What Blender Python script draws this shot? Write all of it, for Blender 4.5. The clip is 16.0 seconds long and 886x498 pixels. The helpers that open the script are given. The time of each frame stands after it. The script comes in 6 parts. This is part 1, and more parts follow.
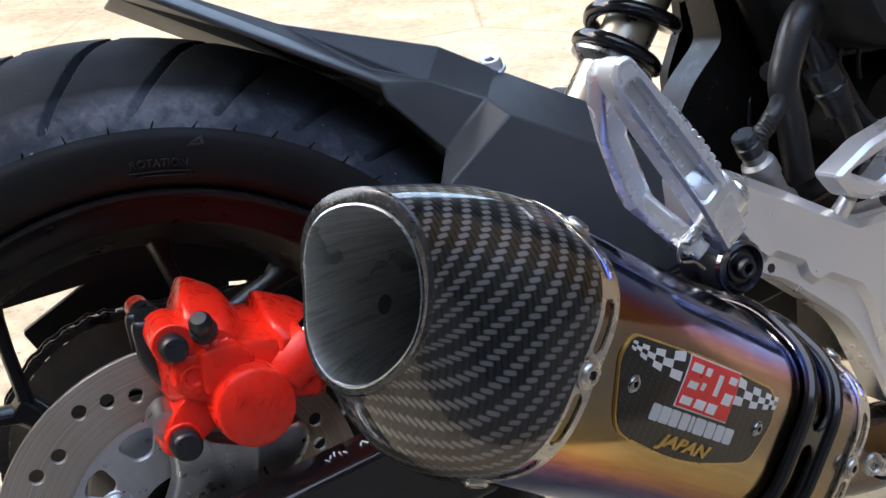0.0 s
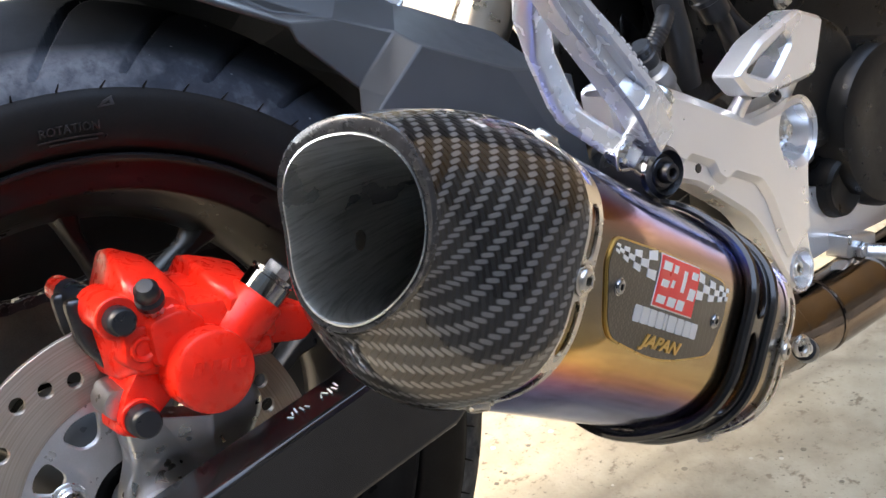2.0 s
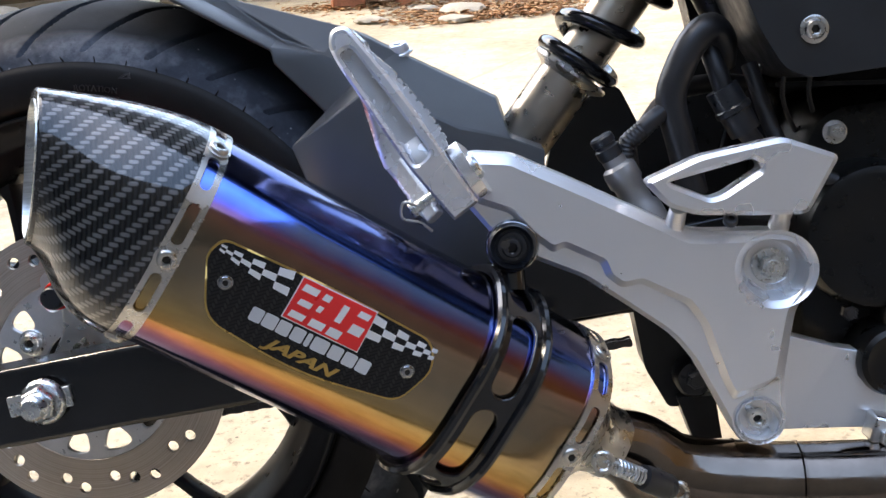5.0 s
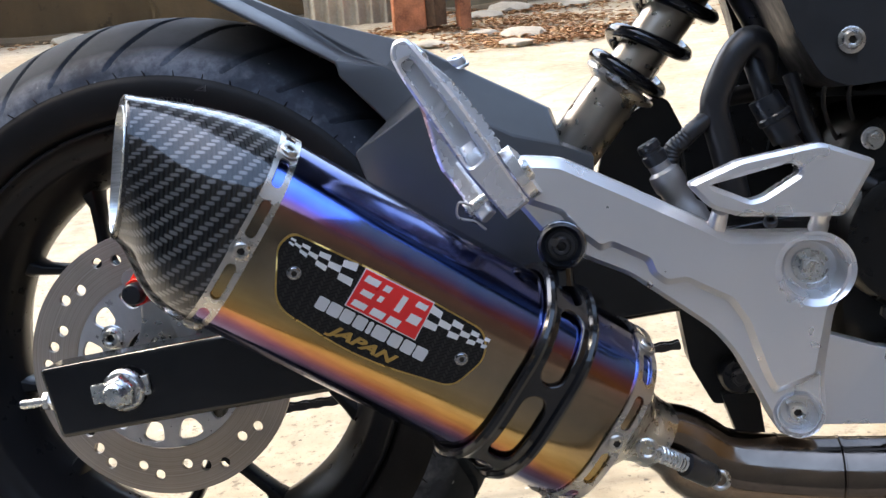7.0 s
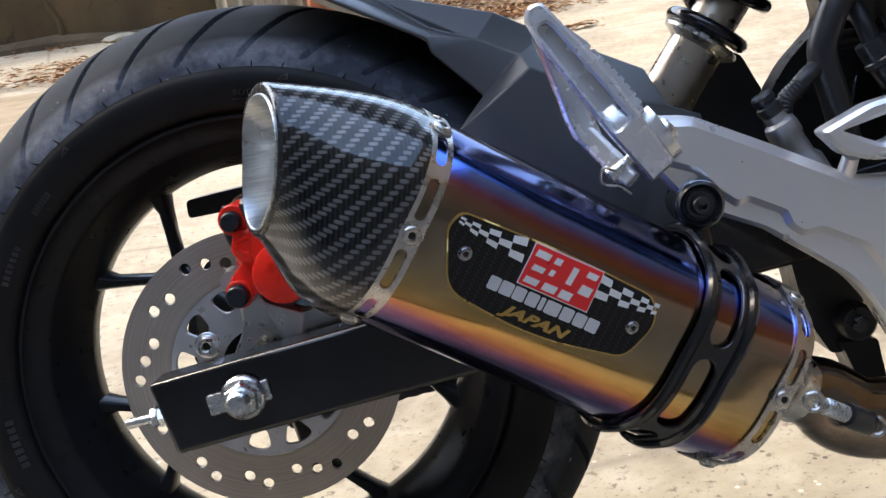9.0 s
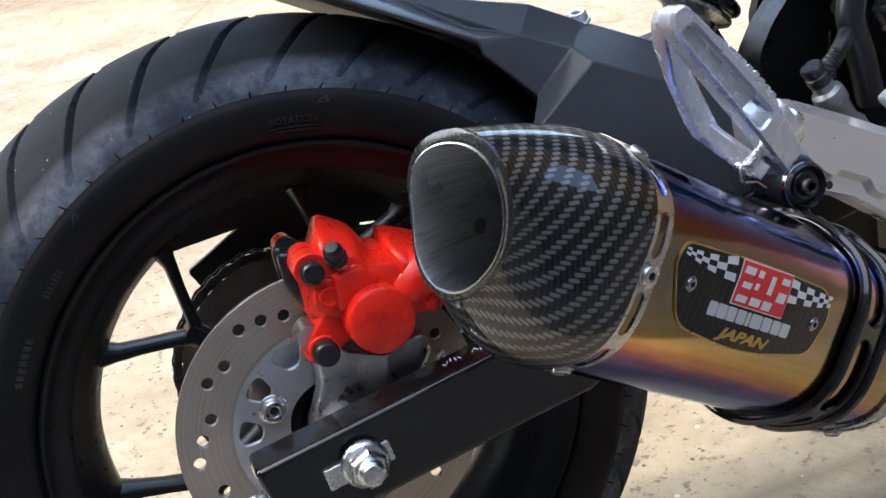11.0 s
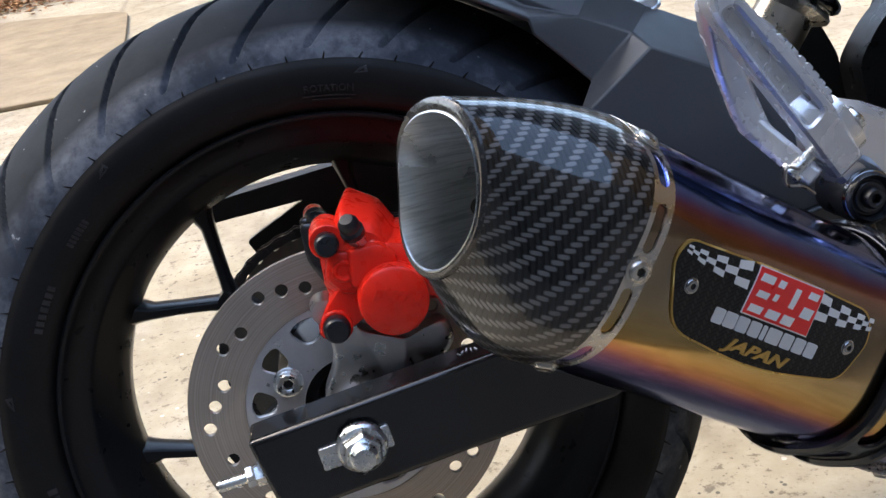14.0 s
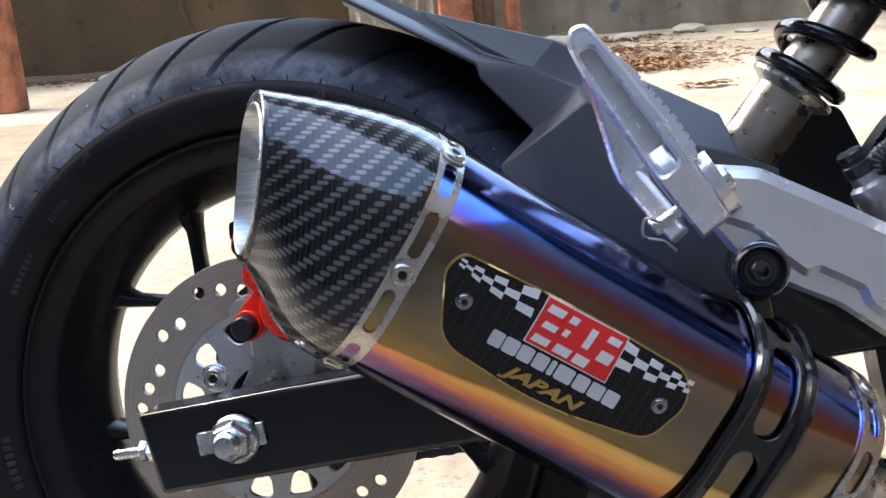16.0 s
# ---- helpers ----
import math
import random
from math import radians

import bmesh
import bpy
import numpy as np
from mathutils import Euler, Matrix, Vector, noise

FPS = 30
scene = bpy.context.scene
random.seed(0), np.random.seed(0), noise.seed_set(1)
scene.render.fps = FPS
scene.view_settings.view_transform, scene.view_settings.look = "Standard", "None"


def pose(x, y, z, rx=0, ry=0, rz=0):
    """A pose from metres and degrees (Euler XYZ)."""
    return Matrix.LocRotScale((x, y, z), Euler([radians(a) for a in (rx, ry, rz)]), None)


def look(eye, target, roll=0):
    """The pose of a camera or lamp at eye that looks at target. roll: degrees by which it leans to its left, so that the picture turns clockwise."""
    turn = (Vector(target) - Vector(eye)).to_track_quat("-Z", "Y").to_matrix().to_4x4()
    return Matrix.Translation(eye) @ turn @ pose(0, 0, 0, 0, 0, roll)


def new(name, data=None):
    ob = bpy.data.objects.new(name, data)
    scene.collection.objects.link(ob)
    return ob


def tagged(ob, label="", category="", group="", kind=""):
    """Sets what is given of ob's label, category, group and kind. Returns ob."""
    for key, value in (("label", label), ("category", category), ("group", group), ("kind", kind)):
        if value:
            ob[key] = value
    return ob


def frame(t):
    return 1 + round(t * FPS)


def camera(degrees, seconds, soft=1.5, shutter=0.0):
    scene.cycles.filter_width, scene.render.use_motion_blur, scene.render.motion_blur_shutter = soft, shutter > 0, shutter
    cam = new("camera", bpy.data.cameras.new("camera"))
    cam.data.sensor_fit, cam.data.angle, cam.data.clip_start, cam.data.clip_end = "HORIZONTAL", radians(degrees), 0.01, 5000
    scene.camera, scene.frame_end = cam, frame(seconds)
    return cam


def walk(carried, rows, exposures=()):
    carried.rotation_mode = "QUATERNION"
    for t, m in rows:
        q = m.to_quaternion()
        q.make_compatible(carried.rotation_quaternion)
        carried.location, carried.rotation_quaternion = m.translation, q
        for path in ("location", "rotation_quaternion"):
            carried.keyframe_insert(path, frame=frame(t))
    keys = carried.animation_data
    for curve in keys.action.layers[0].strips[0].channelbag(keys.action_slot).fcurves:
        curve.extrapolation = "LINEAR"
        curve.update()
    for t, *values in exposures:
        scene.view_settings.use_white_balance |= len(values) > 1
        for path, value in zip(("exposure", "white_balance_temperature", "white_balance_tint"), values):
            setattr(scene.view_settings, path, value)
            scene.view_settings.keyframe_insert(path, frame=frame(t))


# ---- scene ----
# the walk, in the motorcycle's own axes: x ahead, y to its left, z up, from the rear axle
cam = camera(42.67, 16.0, soft=1.5, shutter=0.0)
AXLE_HEIGHT, LEAN, PITCH = 0.2385, 10.0, 0.0
BIKE = pose(0, 0, AXLE_HEIGHT, -LEAN, PITCH, 0)
ROWS = [
    (0, -0.0698, -0.6143, 0.2495, -22.88, -13.82, -9.16),
    (0.5, -0.0810, -0.5262, 0.2618, -30.52, -15.74, -10.42),
    (1, -0.1124, -0.4998, 0.2559, -35.12, -17.56, -12.08),
    (1.5, -0.1375, -0.5199, 0.2496, -36.59, -18.16, -12.40),
    (2, -0.1275, -0.5736, 0.2447, -32.84, -17.41, -13.52),
    (2.5, -0.0700, -0.6195, 0.2233, -25.37, -14.70, -14.19),
    (3, -0.0010, -0.6646, 0.2191, -17.50, -13.12, -12.41),
    (3.5, 0.1122, -0.7094, 0.2147, -6.82, -11.47, -9.47),
    (4, 0.2079, -0.7367, 0.1971, 0.76, -9.34, -7.19),
    (4.5, 0.2575, -0.7577, 0.1769, 2.90, -8.10, -4.84),
    (4.7, 0.2752, -0.7643, 0.1710, 3.20, -8.10, -4.05),
    (6.8, 0.2951, -0.8176, 0.1573, 5.77, -7.19, -3.51),
    (7, 0.2885, -0.8164, 0.1576, 6.62, -6.65, -3.66),
    (7.5, 0.2665, -0.8163, 0.1563, 7.50, -5.01, -4.22),
    (8, 0.2369, -0.8159, 0.1644, 6.11, -5.27, -4.68),
    (8.5, 0.2053, -0.8122, 0.1642, 4.81, -6.44, -6.26),
    (9, 0.1584, -0.8034, 0.1605, 2.17, -7.64, -8.17),
    (9.5, 0.0960, -0.7847, 0.1743, -1.43, -9.07, -10.10),
    (9.7, 0.0700, -0.7752, 0.1845, -3.15, -9.64, -10.93),
    (11.8, -0.1190, -0.6800, 0.2778, -18.40, -17.25, -13.31),
    (12, -0.1182, -0.6772, 0.2783, -18.28, -17.49, -13.21),
    (12.5, -0.1109, -0.6744, 0.2728, -17.26, -17.33, -12.75),
    (13, -0.0919, -0.6768, 0.2661, -14.75, -16.70, -12.50),
    (13.5, -0.0539, -0.6866, 0.2367, -10.61, -13.84, -11.07),
    (14, 0.0024, -0.7025, 0.2197, -6.04, -12.54, -10.54),
    (14.5, 0.0524, -0.7278, 0.2009, -2.82, -10.73, -9.23),
    (15, 0.1117, -0.7397, 0.1780, 1.29, -8.41, -7.87),
    (15.5, 0.1783, -0.7328, 0.1496, 6.27, -5.42, -5.71),
    (16, 0.2086, -0.7278, 0.1443, 8.30, -4.59, -3.84),
]
walk(cam, [(t, BIKE @ pose(x, y, z, 90 + pitch, 0, yaw) @ pose(0, 0, 0, 0, 0, roll)) for t, x, y, z, yaw, pitch, roll in ROWS],
     exposures=[(0, 2.87, 7300, 8), (0.6, 3.02, 7300, 8), (1.5, 3.55, 7600, 8), (2.5, 3.40, 7800, 8), (3.2, 3.12, 7500, 8), (4.5, 3.12, 7400, 8), (7, 3.05, 7300, 8), (9.5, 2.72, 7100, 8), (12, 2.88, 7200, 8), (14, 2.66, 7000, 8), (16, 3.06, 7000, 8)])
# end of the walk
from mathutils.geometry import delaunay_2d_cdt

# ---------------------------------------------------------------- light
SUN_AZIMUTH, SUN_HEIGHT = 160.0, 52.0        # degrees: from +x towards +y, and above the ground
world = bpy.data.worlds.new("sky")
scene.world = world
world.use_nodes = True
_n = world.node_tree.nodes
_sky = _n.new("ShaderNodeTexSky")
_sky.sky_type, _sky.sun_disc = "NISHITA", False
_sky.sun_elevation, _sky.sun_rotation = radians(SUN_HEIGHT), radians(90 - SUN_AZIMUTH)
_sky.dust_density, _sky.air_density = 2.0, 1.0
world.node_tree.links.new(_sky.outputs[0], _n["Background"].inputs[0])
_n["Background"].inputs[1].default_value = 0.15
_a, _e = radians(SUN_AZIMUTH), radians(SUN_HEIGHT)
SUN_DIR = Vector((math.cos(_a) * math.cos(_e), math.sin(_a) * math.cos(_e), math.sin(_e)))
_l = bpy.data.lights.new("sun", "SUN")
_l.energy, _l.angle, _l.color = 0.17, radians(3), (1.0, 0.95, 0.86)
sun = new("sun", _l)
sun.matrix_world = look(SUN_DIR * 30, (0, 0, 0))


# ---------------------------------------------------------------- materials
class Nodes:
    def __init__(self, name):
        self.mat = bpy.data.materials.new(name)
        self.mat.use_nodes = True
        self.t = self.mat.node_tree
        self.bsdf = self.t.nodes["Principled BSDF"]

    def add(self, kind, **inputs):
        n = self.t.nodes.new("ShaderNode" + kind)
        for k, v in inputs.items():
            self.put(n, k, v)
        return n

    def put(self, n, k, v):
        key = int(k[1:]) if k[0] == "i" and k[1:].isdigit() else k.replace("_", " ")
        s = n.inputs[key]
        if isinstance(v, bpy.types.NodeSocket):
            self.t.links.new(v, s)
        else:
            s.default_value = v

    def math(self, op, a, b=0.0, c=0.0):
        n = self.add("Math", i0=a, i1=b, i2=c)
        n.operation = op
        return n.outputs[0]

    def ramp(self, fac, stops):
        n = self.add("ValToRGB", i0=fac)
        e = n.color_ramp.elements
        while len(e) < len(stops):
            e.new(0.5)
        for el, (p, c) in zip(e, stops):
            el.position, el.color = p, (*c, 1) if len(c) == 3 else c
        return n.outputs[0]

    def noise(self, scale, detail=4.0, rough=0.55, vec=None, dist=0.0):
        n = self.add("TexNoise", Scale=scale, Detail=detail, Roughness=rough, Distortion=dist)
        self.t.links.new(vec or self.coord(), n.inputs["Vector"])
        return n.outputs["Fac"]

    def coord(self, which="Object"):
        return self.add("TexCoord").outputs[which]

    def mix(self, fac, a, b, how="MIX"):
        n = self.t.nodes.new("ShaderNodeMix")
        n.data_type, n.blend_type = "RGBA", how
        for i, v in ((0, fac), (6, a), (7, b)):
            if isinstance(v, bpy.types.NodeSocket):
                self.t.links.new(v, n.inputs[i])
            else:
                n.inputs[i].default_value = v if i == 0 else (*v, 1) if len(v) == 3 else v
        return n.outputs[2]

    def bump(self, height, strength, dist=0.001, under=None):
        n = self.add("Bump", Strength=strength, Distance=dist, Height=height)
        if under:
            self.t.links.new(under, n.inputs["Normal"])
        return n.outputs[0]

    def out(self, **inputs):
        for k, v in inputs.items():
            self.put(self.bsdf, k, (*v, 1) if isinstance(v, tuple) and len(v) == 3 else v)
        return self.mat


def plain(name, color, rough=0.5, metal=0.0, spread=0.25, grain=900.0, blotch=40.0, bump=0.15, rough_spread=0.12, coat=0.0, dist=0.0004, spec=0.5, smooth=False):
    """A surface of one paint or metal, with blotches, grain and uneven gloss."""
    m = Nodes(name)
    big, fine = m.noise(blotch, 1.5 if smooth else 5), m.noise(grain, 3)
    lo, hi = tuple(c * (1 - spread) for c in color), tuple(min(1, c * (1 + spread)) for c in color)
    col = m.ramp(big, [(0.3, lo), (0.7, hi)])
    if not smooth:
        col = m.mix(0.25, col, m.ramp(fine, [(0.3, lo), (0.7, hi)]))
    r = m.add("MapRange", Value=m.noise(blotch * 2.3, 2 if smooth else 6), i1=0.3, i2=0.7, i3=max(0.02, rough - rough_spread), i4=min(1, rough + rough_spread)).outputs[0]
    return m.out(Base_Color=col, Roughness=r, Metallic=metal, Coat_Weight=coat, Coat_Roughness=0.06, Specular_IOR_Level=spec,
                 Normal=m.bump(big if smooth else m.math("ADD", m.math("MULTIPLY", fine, 0.5), big), bump, dist))


CHAIN_PLATE = plain("oily_grey_steel", (0.20, 0.19, 0.16), 0.5, 0.7, spread=0.3, bump=0.2)
SIDEWALL = plain("sidewall_rubber", (0.0115, 0.0108, 0.0110), 0.50, spread=0.35, grain=900, blotch=30, bump=0.15, spec=0.18)
BLACK_GLOSS = plain("black_gloss_paint", (0.008, 0.008, 0.009), 0.14, spread=0.2, bump=0.03, rough_spread=0.05, coat=0.25, smooth=True)
# paler than the sidewall: the raised lettering's edge highlights put into its colour
RAISED_RUBBER = plain("highlit_raised_rubber", (0.034, 0.033, 0.034), 0.5, spread=0.5, grain=900, blotch=120, bump=0.1, spec=0.3)
RIM_BLACK = plain("black_wheel_paint", (0.011, 0.011, 0.012), 0.30, spread=0.12, bump=0.0, spec=0.22, rough_spread=0.03, smooth=True)
BLACK_PLASTIC = plain("black_plastic", (0.018, 0.019, 0.021), 0.42, spread=0.2, grain=1500, bump=0.2, spec=0.4)
BLACK_SATIN = plain("black_satin_plastic", (0.062, 0.067, 0.073), 0.40, spread=0.06, grain=2200, bump=0.04, spec=0.5, rough_spread=0.04, smooth=True)
HOSE = plain("black_hose_rubber", (0.014, 0.014, 0.016), 0.4, spread=0.25, bump=0.2)
ENGINE = plain("black_engine_paint", (0.006, 0.006, 0.006), 0.34, spread=0.4, bump=0.25, spec=0.3)
RED = plain("red_caliper_paint", (0.90, 0.026, 0.013), 0.30, spread=0.1, grain=260, blotch=60, bump=0.35, rough_spread=0.08, coat=0.12, dist=0.0006, spec=0.35)
CAST = plain("cast_aluminium", (0.66, 0.66, 0.66), 0.36, 1.0, spread=0.12, grain=1600, blotch=50, bump=0.2, dist=0.0004, smooth=True)
SILVER_PAINT = plain("silver_painted_aluminium", (0.84, 0.84, 0.85), 0.29, 0.74, spread=0.02, grain=2600, blotch=14, bump=0.25, dist=0.006, rough_spread=0.03, smooth=True)
POLISHED = plain("polished_aluminium", (0.74, 0.76, 0.80), 0.26, 0.55, spread=0.06, grain=1200, blotch=40, bump=0.03, dist=0.0006, rough_spread=0.05, smooth=True)
STEEL = plain("stainless_steel", (0.56, 0.54, 0.51), 0.3, 1.0, spread=0.1, grain=1200, blotch=60, bump=0.08)
PIPE_STEEL = plain("heat_browned_steel", (0.21, 0.17, 0.14), 0.13, 1.0, spread=0.3, grain=600, blotch=30, bump=0.06)
ZINC = plain("zinc_plated_steel", (0.72, 0.74, 0.75), 0.30, 1.0, spread=0.15, grain=900, blotch=120, bump=0.15)
GREY_CHROME = plain("grey_chrome_plate", (0.30, 0.31, 0.33), 0.14, 1.0, spread=0.15, bump=0.04, smooth=True)
GREY_CAST = plain("dull_grey_casting", (0.30, 0.30, 0.30), 0.42, 0.7, spread=0.15, bump=0.1, smooth=True)
DARK_STEEL = plain("dark_steel", (0.08, 0.08, 0.085), 0.35, 1.0, spread=0.3, bump=0.2)
CARRIER = plain("disc_carrier_steel", (0.60, 0.60, 0.61), 0.38, 0.7, spread=0.12, blotch=60, bump=0.2)
CAP_RUBBER = plain("black_rubber_cap", (0.012, 0.014, 0.018), 0.35, spread=0.3, bump=0.15)
CHROME = plain("chrome_shock_tube", (0.54, 0.48, 0.40), 0.33, 1.0, spread=0.12, bump=0.03, smooth=True)
CAP_RIM = plain("dark_lacquered_rim", (0.022, 0.022, 0.024), 0.22, spread=0.5, grain=500, blotch=160, bump=0.08, coat=0.3)
WHITE_INK = plain("white_print", (0.78, 0.78, 0.78), 0.4, spread=0.05, bump=0.02)
GREY_INK = plain("grey_print", (0.60, 0.61, 0.62), 0.4, spread=0.08, bump=0.02)
RED_INK = plain("red_print", (0.88, 0.03, 0.03), 0.38, spread=0.06, bump=0.02)
GOLD_INK = plain("gold_print", (0.55, 0.36, 0.11), 0.35, 0.8, spread=0.1, bump=0.02)
# soot in the core tube; painted shade in screw sockets and drain hole
SOOT_AND_SHADE = plain("soot_and_shade_steel", (0.05, 0.045, 0.04), 0.6, 0.6, spread=0.4, bump=0.3)


def tread_rubber():
    """Worn grey running surface; the unworn shoulder strip is paler, with a ragged edge, and flecks of dust lie on both."""
    m = Nodes("tyre_tread_rubber")
    x = m.add("SeparateXYZ", Vector=m.coord())
    r = m.math("SQRT", m.math("ADD", m.math("MULTIPLY", x.outputs[0], x.outputs[0]), m.math("MULTIPLY", x.outputs[2], x.outputs[2])))
    rag = m.math("MULTIPLY", m.math("SUBTRACT", m.noise(70, 6, 0.7), 0.5), 0.007)
    strip = m.ramp(m.math("ADD", r, rag), [(0.2130, (1, 1, 1)), (0.2170, (0, 0, 0))])
    worn = m.ramp(m.noise(35, 6), [(0.3, (0.014, 0.017, 0.021)), (0.7, (0.023, 0.027, 0.033))])
    fresh = m.ramp(m.noise(55, 6, 0.7), [(0.3, (0.028, 0.034, 0.045)), (0.55, (0.042, 0.050, 0.066)), (0.75, (0.085, 0.098, 0.122))])
    dusty = m.ramp(m.noise(16, 5, 0.65), [(0.45, (0, 0, 0)), (0.60, (0.8, 0.8, 0.8))])
    fresh = m.mix(m.mix(dusty, (0, 0, 0), m.ramp(m.noise(140, 5, 0.7), [(0.35, (0.3, 0.3, 0.3)), (0.6, (1, 1, 1))])), fresh, (0.19, 0.205, 0.235))
    col = m.mix(strip, worn, fresh)
    flecks = m.ramp(m.noise(120, 3, 0.6), [(0.705, (0, 0, 0)), (0.735, (0.8, 0.8, 0.8))])
    col = m.mix(flecks, col, (0.34, 0.36, 0.38))
    return m.out(Base_Color=col, Roughness=m.add("MapRange", Value=strip, i1=0.0, i2=1.0, i3=0.70, i4=0.55).outputs[0], Specular_IOR_Level=0.10, Normal=m.bump(m.noise(500, 4), 0.2, 0.0004))


def brushed_disc():
    m = Nodes("worn_brake_disc")
    x = m.add("SeparateXYZ", Vector=m.coord())
    r = m.math("SQRT", m.math("ADD", m.math("MULTIPLY", x.outputs[0], x.outputs[0]), m.math("MULTIPLY", x.outputs[2], x.outputs[2])))
    n = m.add("TexNoise", Scale=1.0, Detail=3.0)
    n.noise_dimensions = "1D"
    m.t.links.new(m.math("MULTIPLY", r, 900.0), n.inputs["W"])
    col = m.ramp(n.outputs["Fac"], [(0.3, (0.40, 0.345, 0.285)), (0.7, (0.58, 0.51, 0.44))])
    col = m.mix(0.3, col, m.ramp(m.noise(35, 5), [(0.3, (0.29, 0.24, 0.195)), (0.75, (0.52, 0.465, 0.405))]))
    return m.out(Base_Color=col, Metallic=0.65, Roughness=0.40, Normal=m.bump(n.outputs["Fac"], 0.12, 0.0002))


def liner():
    """Bare steel drawn over a former: fine streaks across it and a dull bloom."""
    m = Nodes("brushed_steel_liner")
    s = m.add("Mapping", Scale=(40.0, 40.0, 700.0), Rotation=(0.25, 0.15, 0.0), Vector=m.coord())
    br = m.noise(1.0, 5, 0.7, vec=s.outputs[0])
    big = m.noise(28, 5)
    col = m.ramp(br, [(0.36, (0.33, 0.36, 0.38)), (0.5, (0.58, 0.61, 0.63)), (0.7, (0.72, 0.75, 0.77))])
    col = m.mix(0.3, col, m.ramp(big, [(0.3, (0.40, 0.40, 0.37)), (0.7, (0.70, 0.73, 0.76))]))
    return m.out(Base_Color=col, Metallic=1.0, Roughness=m.add("MapRange", Value=big, i1=0.3, i2=0.7, i3=0.22, i4=0.40).outputs[0], Normal=m.bump(br, 0.25, 0.0004))


def titanium():
    """Heat-blued titanium: the tint runs round the section, from navy at the top to gold and violet below, with a sky
    highlight painted in.
    """
    m = Nodes("heat_blued_titanium")
    uv = m.add("SeparateXYZ", Vector=m.add("UVMap").outputs[0])
    wob = m.math("MULTIPLY", m.math("SUBTRACT", m.noise(22, 3), 0.5), 0.006)
    h = m.math("ADD", uv.outputs[1], wob)
    f = m.math("DIVIDE", m.math("ADD", h, 0.07), 0.14)
    # the bright blue stops near 0.78 paint the upper corner's sky highlight
    col = m.ramp(f, [(0.08, (0.09, 0.12, 0.34)), (0.17, (0.10, 0.09, 0.32)), (0.215, (0.26, 0.09, 0.22)), (0.25, (0.58, 0.21, 0.10)), (0.285, (0.64, 0.36, 0.10)), (0.335, (0.48, 0.33, 0.125)), (0.41, (0.36, 0.275, 0.158)),
                     (0.50, (0.25, 0.205, 0.145)), (0.63, (0.255, 0.186, 0.122)), (0.695, (0.29, 0.135, 0.095)), (0.725, (0.19, 0.07, 0.20)), (0.75, (0.09, 0.13, 0.60)), (0.78, (0.08, 0.24, 0.95)), (0.815, (0.03, 0.06, 0.24)), (0.90, (0.02, 0.035, 0.11))])
    col = m.mix(0.10, col, m.ramp(m.noise(60, 6), [(0.3, (0.12, 0.10, 0.12)), (0.7, (0.6, 0.52, 0.42))]))
    s = m.add("Mapping", Scale=(60.0, 4000.0, 1.0), Vector=m.add("UVMap").outputs[0])
    br = m.noise(1.0, 3, vec=s.outputs[0])
    rough = m.add("MapRange", Value=m.noise(80, 6), i1=0.3, i2=0.7, i3=0.07, i4=0.15).outputs[0]
    return m.out(Base_Color=col, Metallic=1.0, Roughness=rough, Normal=m.bump(br, 0.05, 0.0002))


def carbon(name="carbon_twill", tow=0.0025, gloss=0.012, bright=0.15, coat=1.57):
    """Two-by-two twill under clear lacquer, laid out in metres by the UV map."""
    m = Nodes(name)
    n1 = m.add("TexNoise", Scale=55.0, Detail=2.0, Vector=m.coord())
    uvw = m.add("VectorMath", i0=m.add("UVMap").outputs[0], i1=m.add("VectorMath", i0=n1.outputs["Color"], i1=(0.0012, 0.0012, 0)).outputs[0])
    m.t.nodes[-1].operation = "ADD"
    for n in m.t.nodes:
        if n.bl_idname == "ShaderNodeVectorMath" and n is not uvw:
            n.operation = "MULTIPLY"
    uvw.operation = "ADD"
    s = m.add("SeparateXYZ", Vector=uvw.outputs[0])
    x, y = m.math("DIVIDE", s.outputs[0], tow), m.math("DIVIDE", s.outputs[1], tow)
    i, j = m.math("FLOOR", x), m.math("FLOOR", y)
    fx, fy = m.math("SUBTRACT", x, i), m.math("SUBTRACT", y, j)
    k = m.math("FLOORED_MODULO", m.math("ADD", i, j), 4.0)
    over = m.math("LESS_THAN", k, 1.5)
    run = m.math("SINE", m.math("MULTIPLY", m.math("DIVIDE", m.math("ADD", k, fy), 2.0), math.pi))
    run = m.math("POWER", m.math("MAXIMUM", run, 0.0), 0.7)
    hx = m.math("MULTIPLY", m.math("SINE", m.math("MULTIPLY", fx, math.pi)), run)
    hy = m.math("SINE", m.math("MULTIPLY", fy, math.pi))
    h = m.math("ADD", m.math("MULTIPLY", over, hx), m.math("MULTIPLY", m.math("SUBTRACT", 1.0, over), m.math("MULTIPLY", hy, 0.5)))
    fib = m.math("MULTIPLY", m.noise(2500, 2), 0.4)
    # the tows' sheen and the dark between them are painted into the colour
    lum = m.math("MULTIPLY", m.add("MapRange", Value=h, i1=0.10, i2=0.60, i3=0.0, i4=1.0).outputs[0], m.math("ADD", 0.75, fib))
    lite = m.mix(lum, (0.004, 0.004, 0.005), (bright, bright, bright * 1.02))
    dark = m.mix(lum, (0.003, 0.003, 0.0035), (0.016, 0.016, 0.017))
    col = m.mix(over, dark, lite)
    return m.out(Base_Color=col, Roughness=0.38, Metallic=0.35, Specular_IOR_Level=0.15, Coat_Weight=1.0, Coat_IOR=coat, Coat_Roughness=gloss, Normal=m.bump(h, 0.2, 0.0003))


DISC, TITANIUM, LINER, RUBBER = brushed_disc(), titanium(), liner(), tread_rubber()
CARBON = carbon()
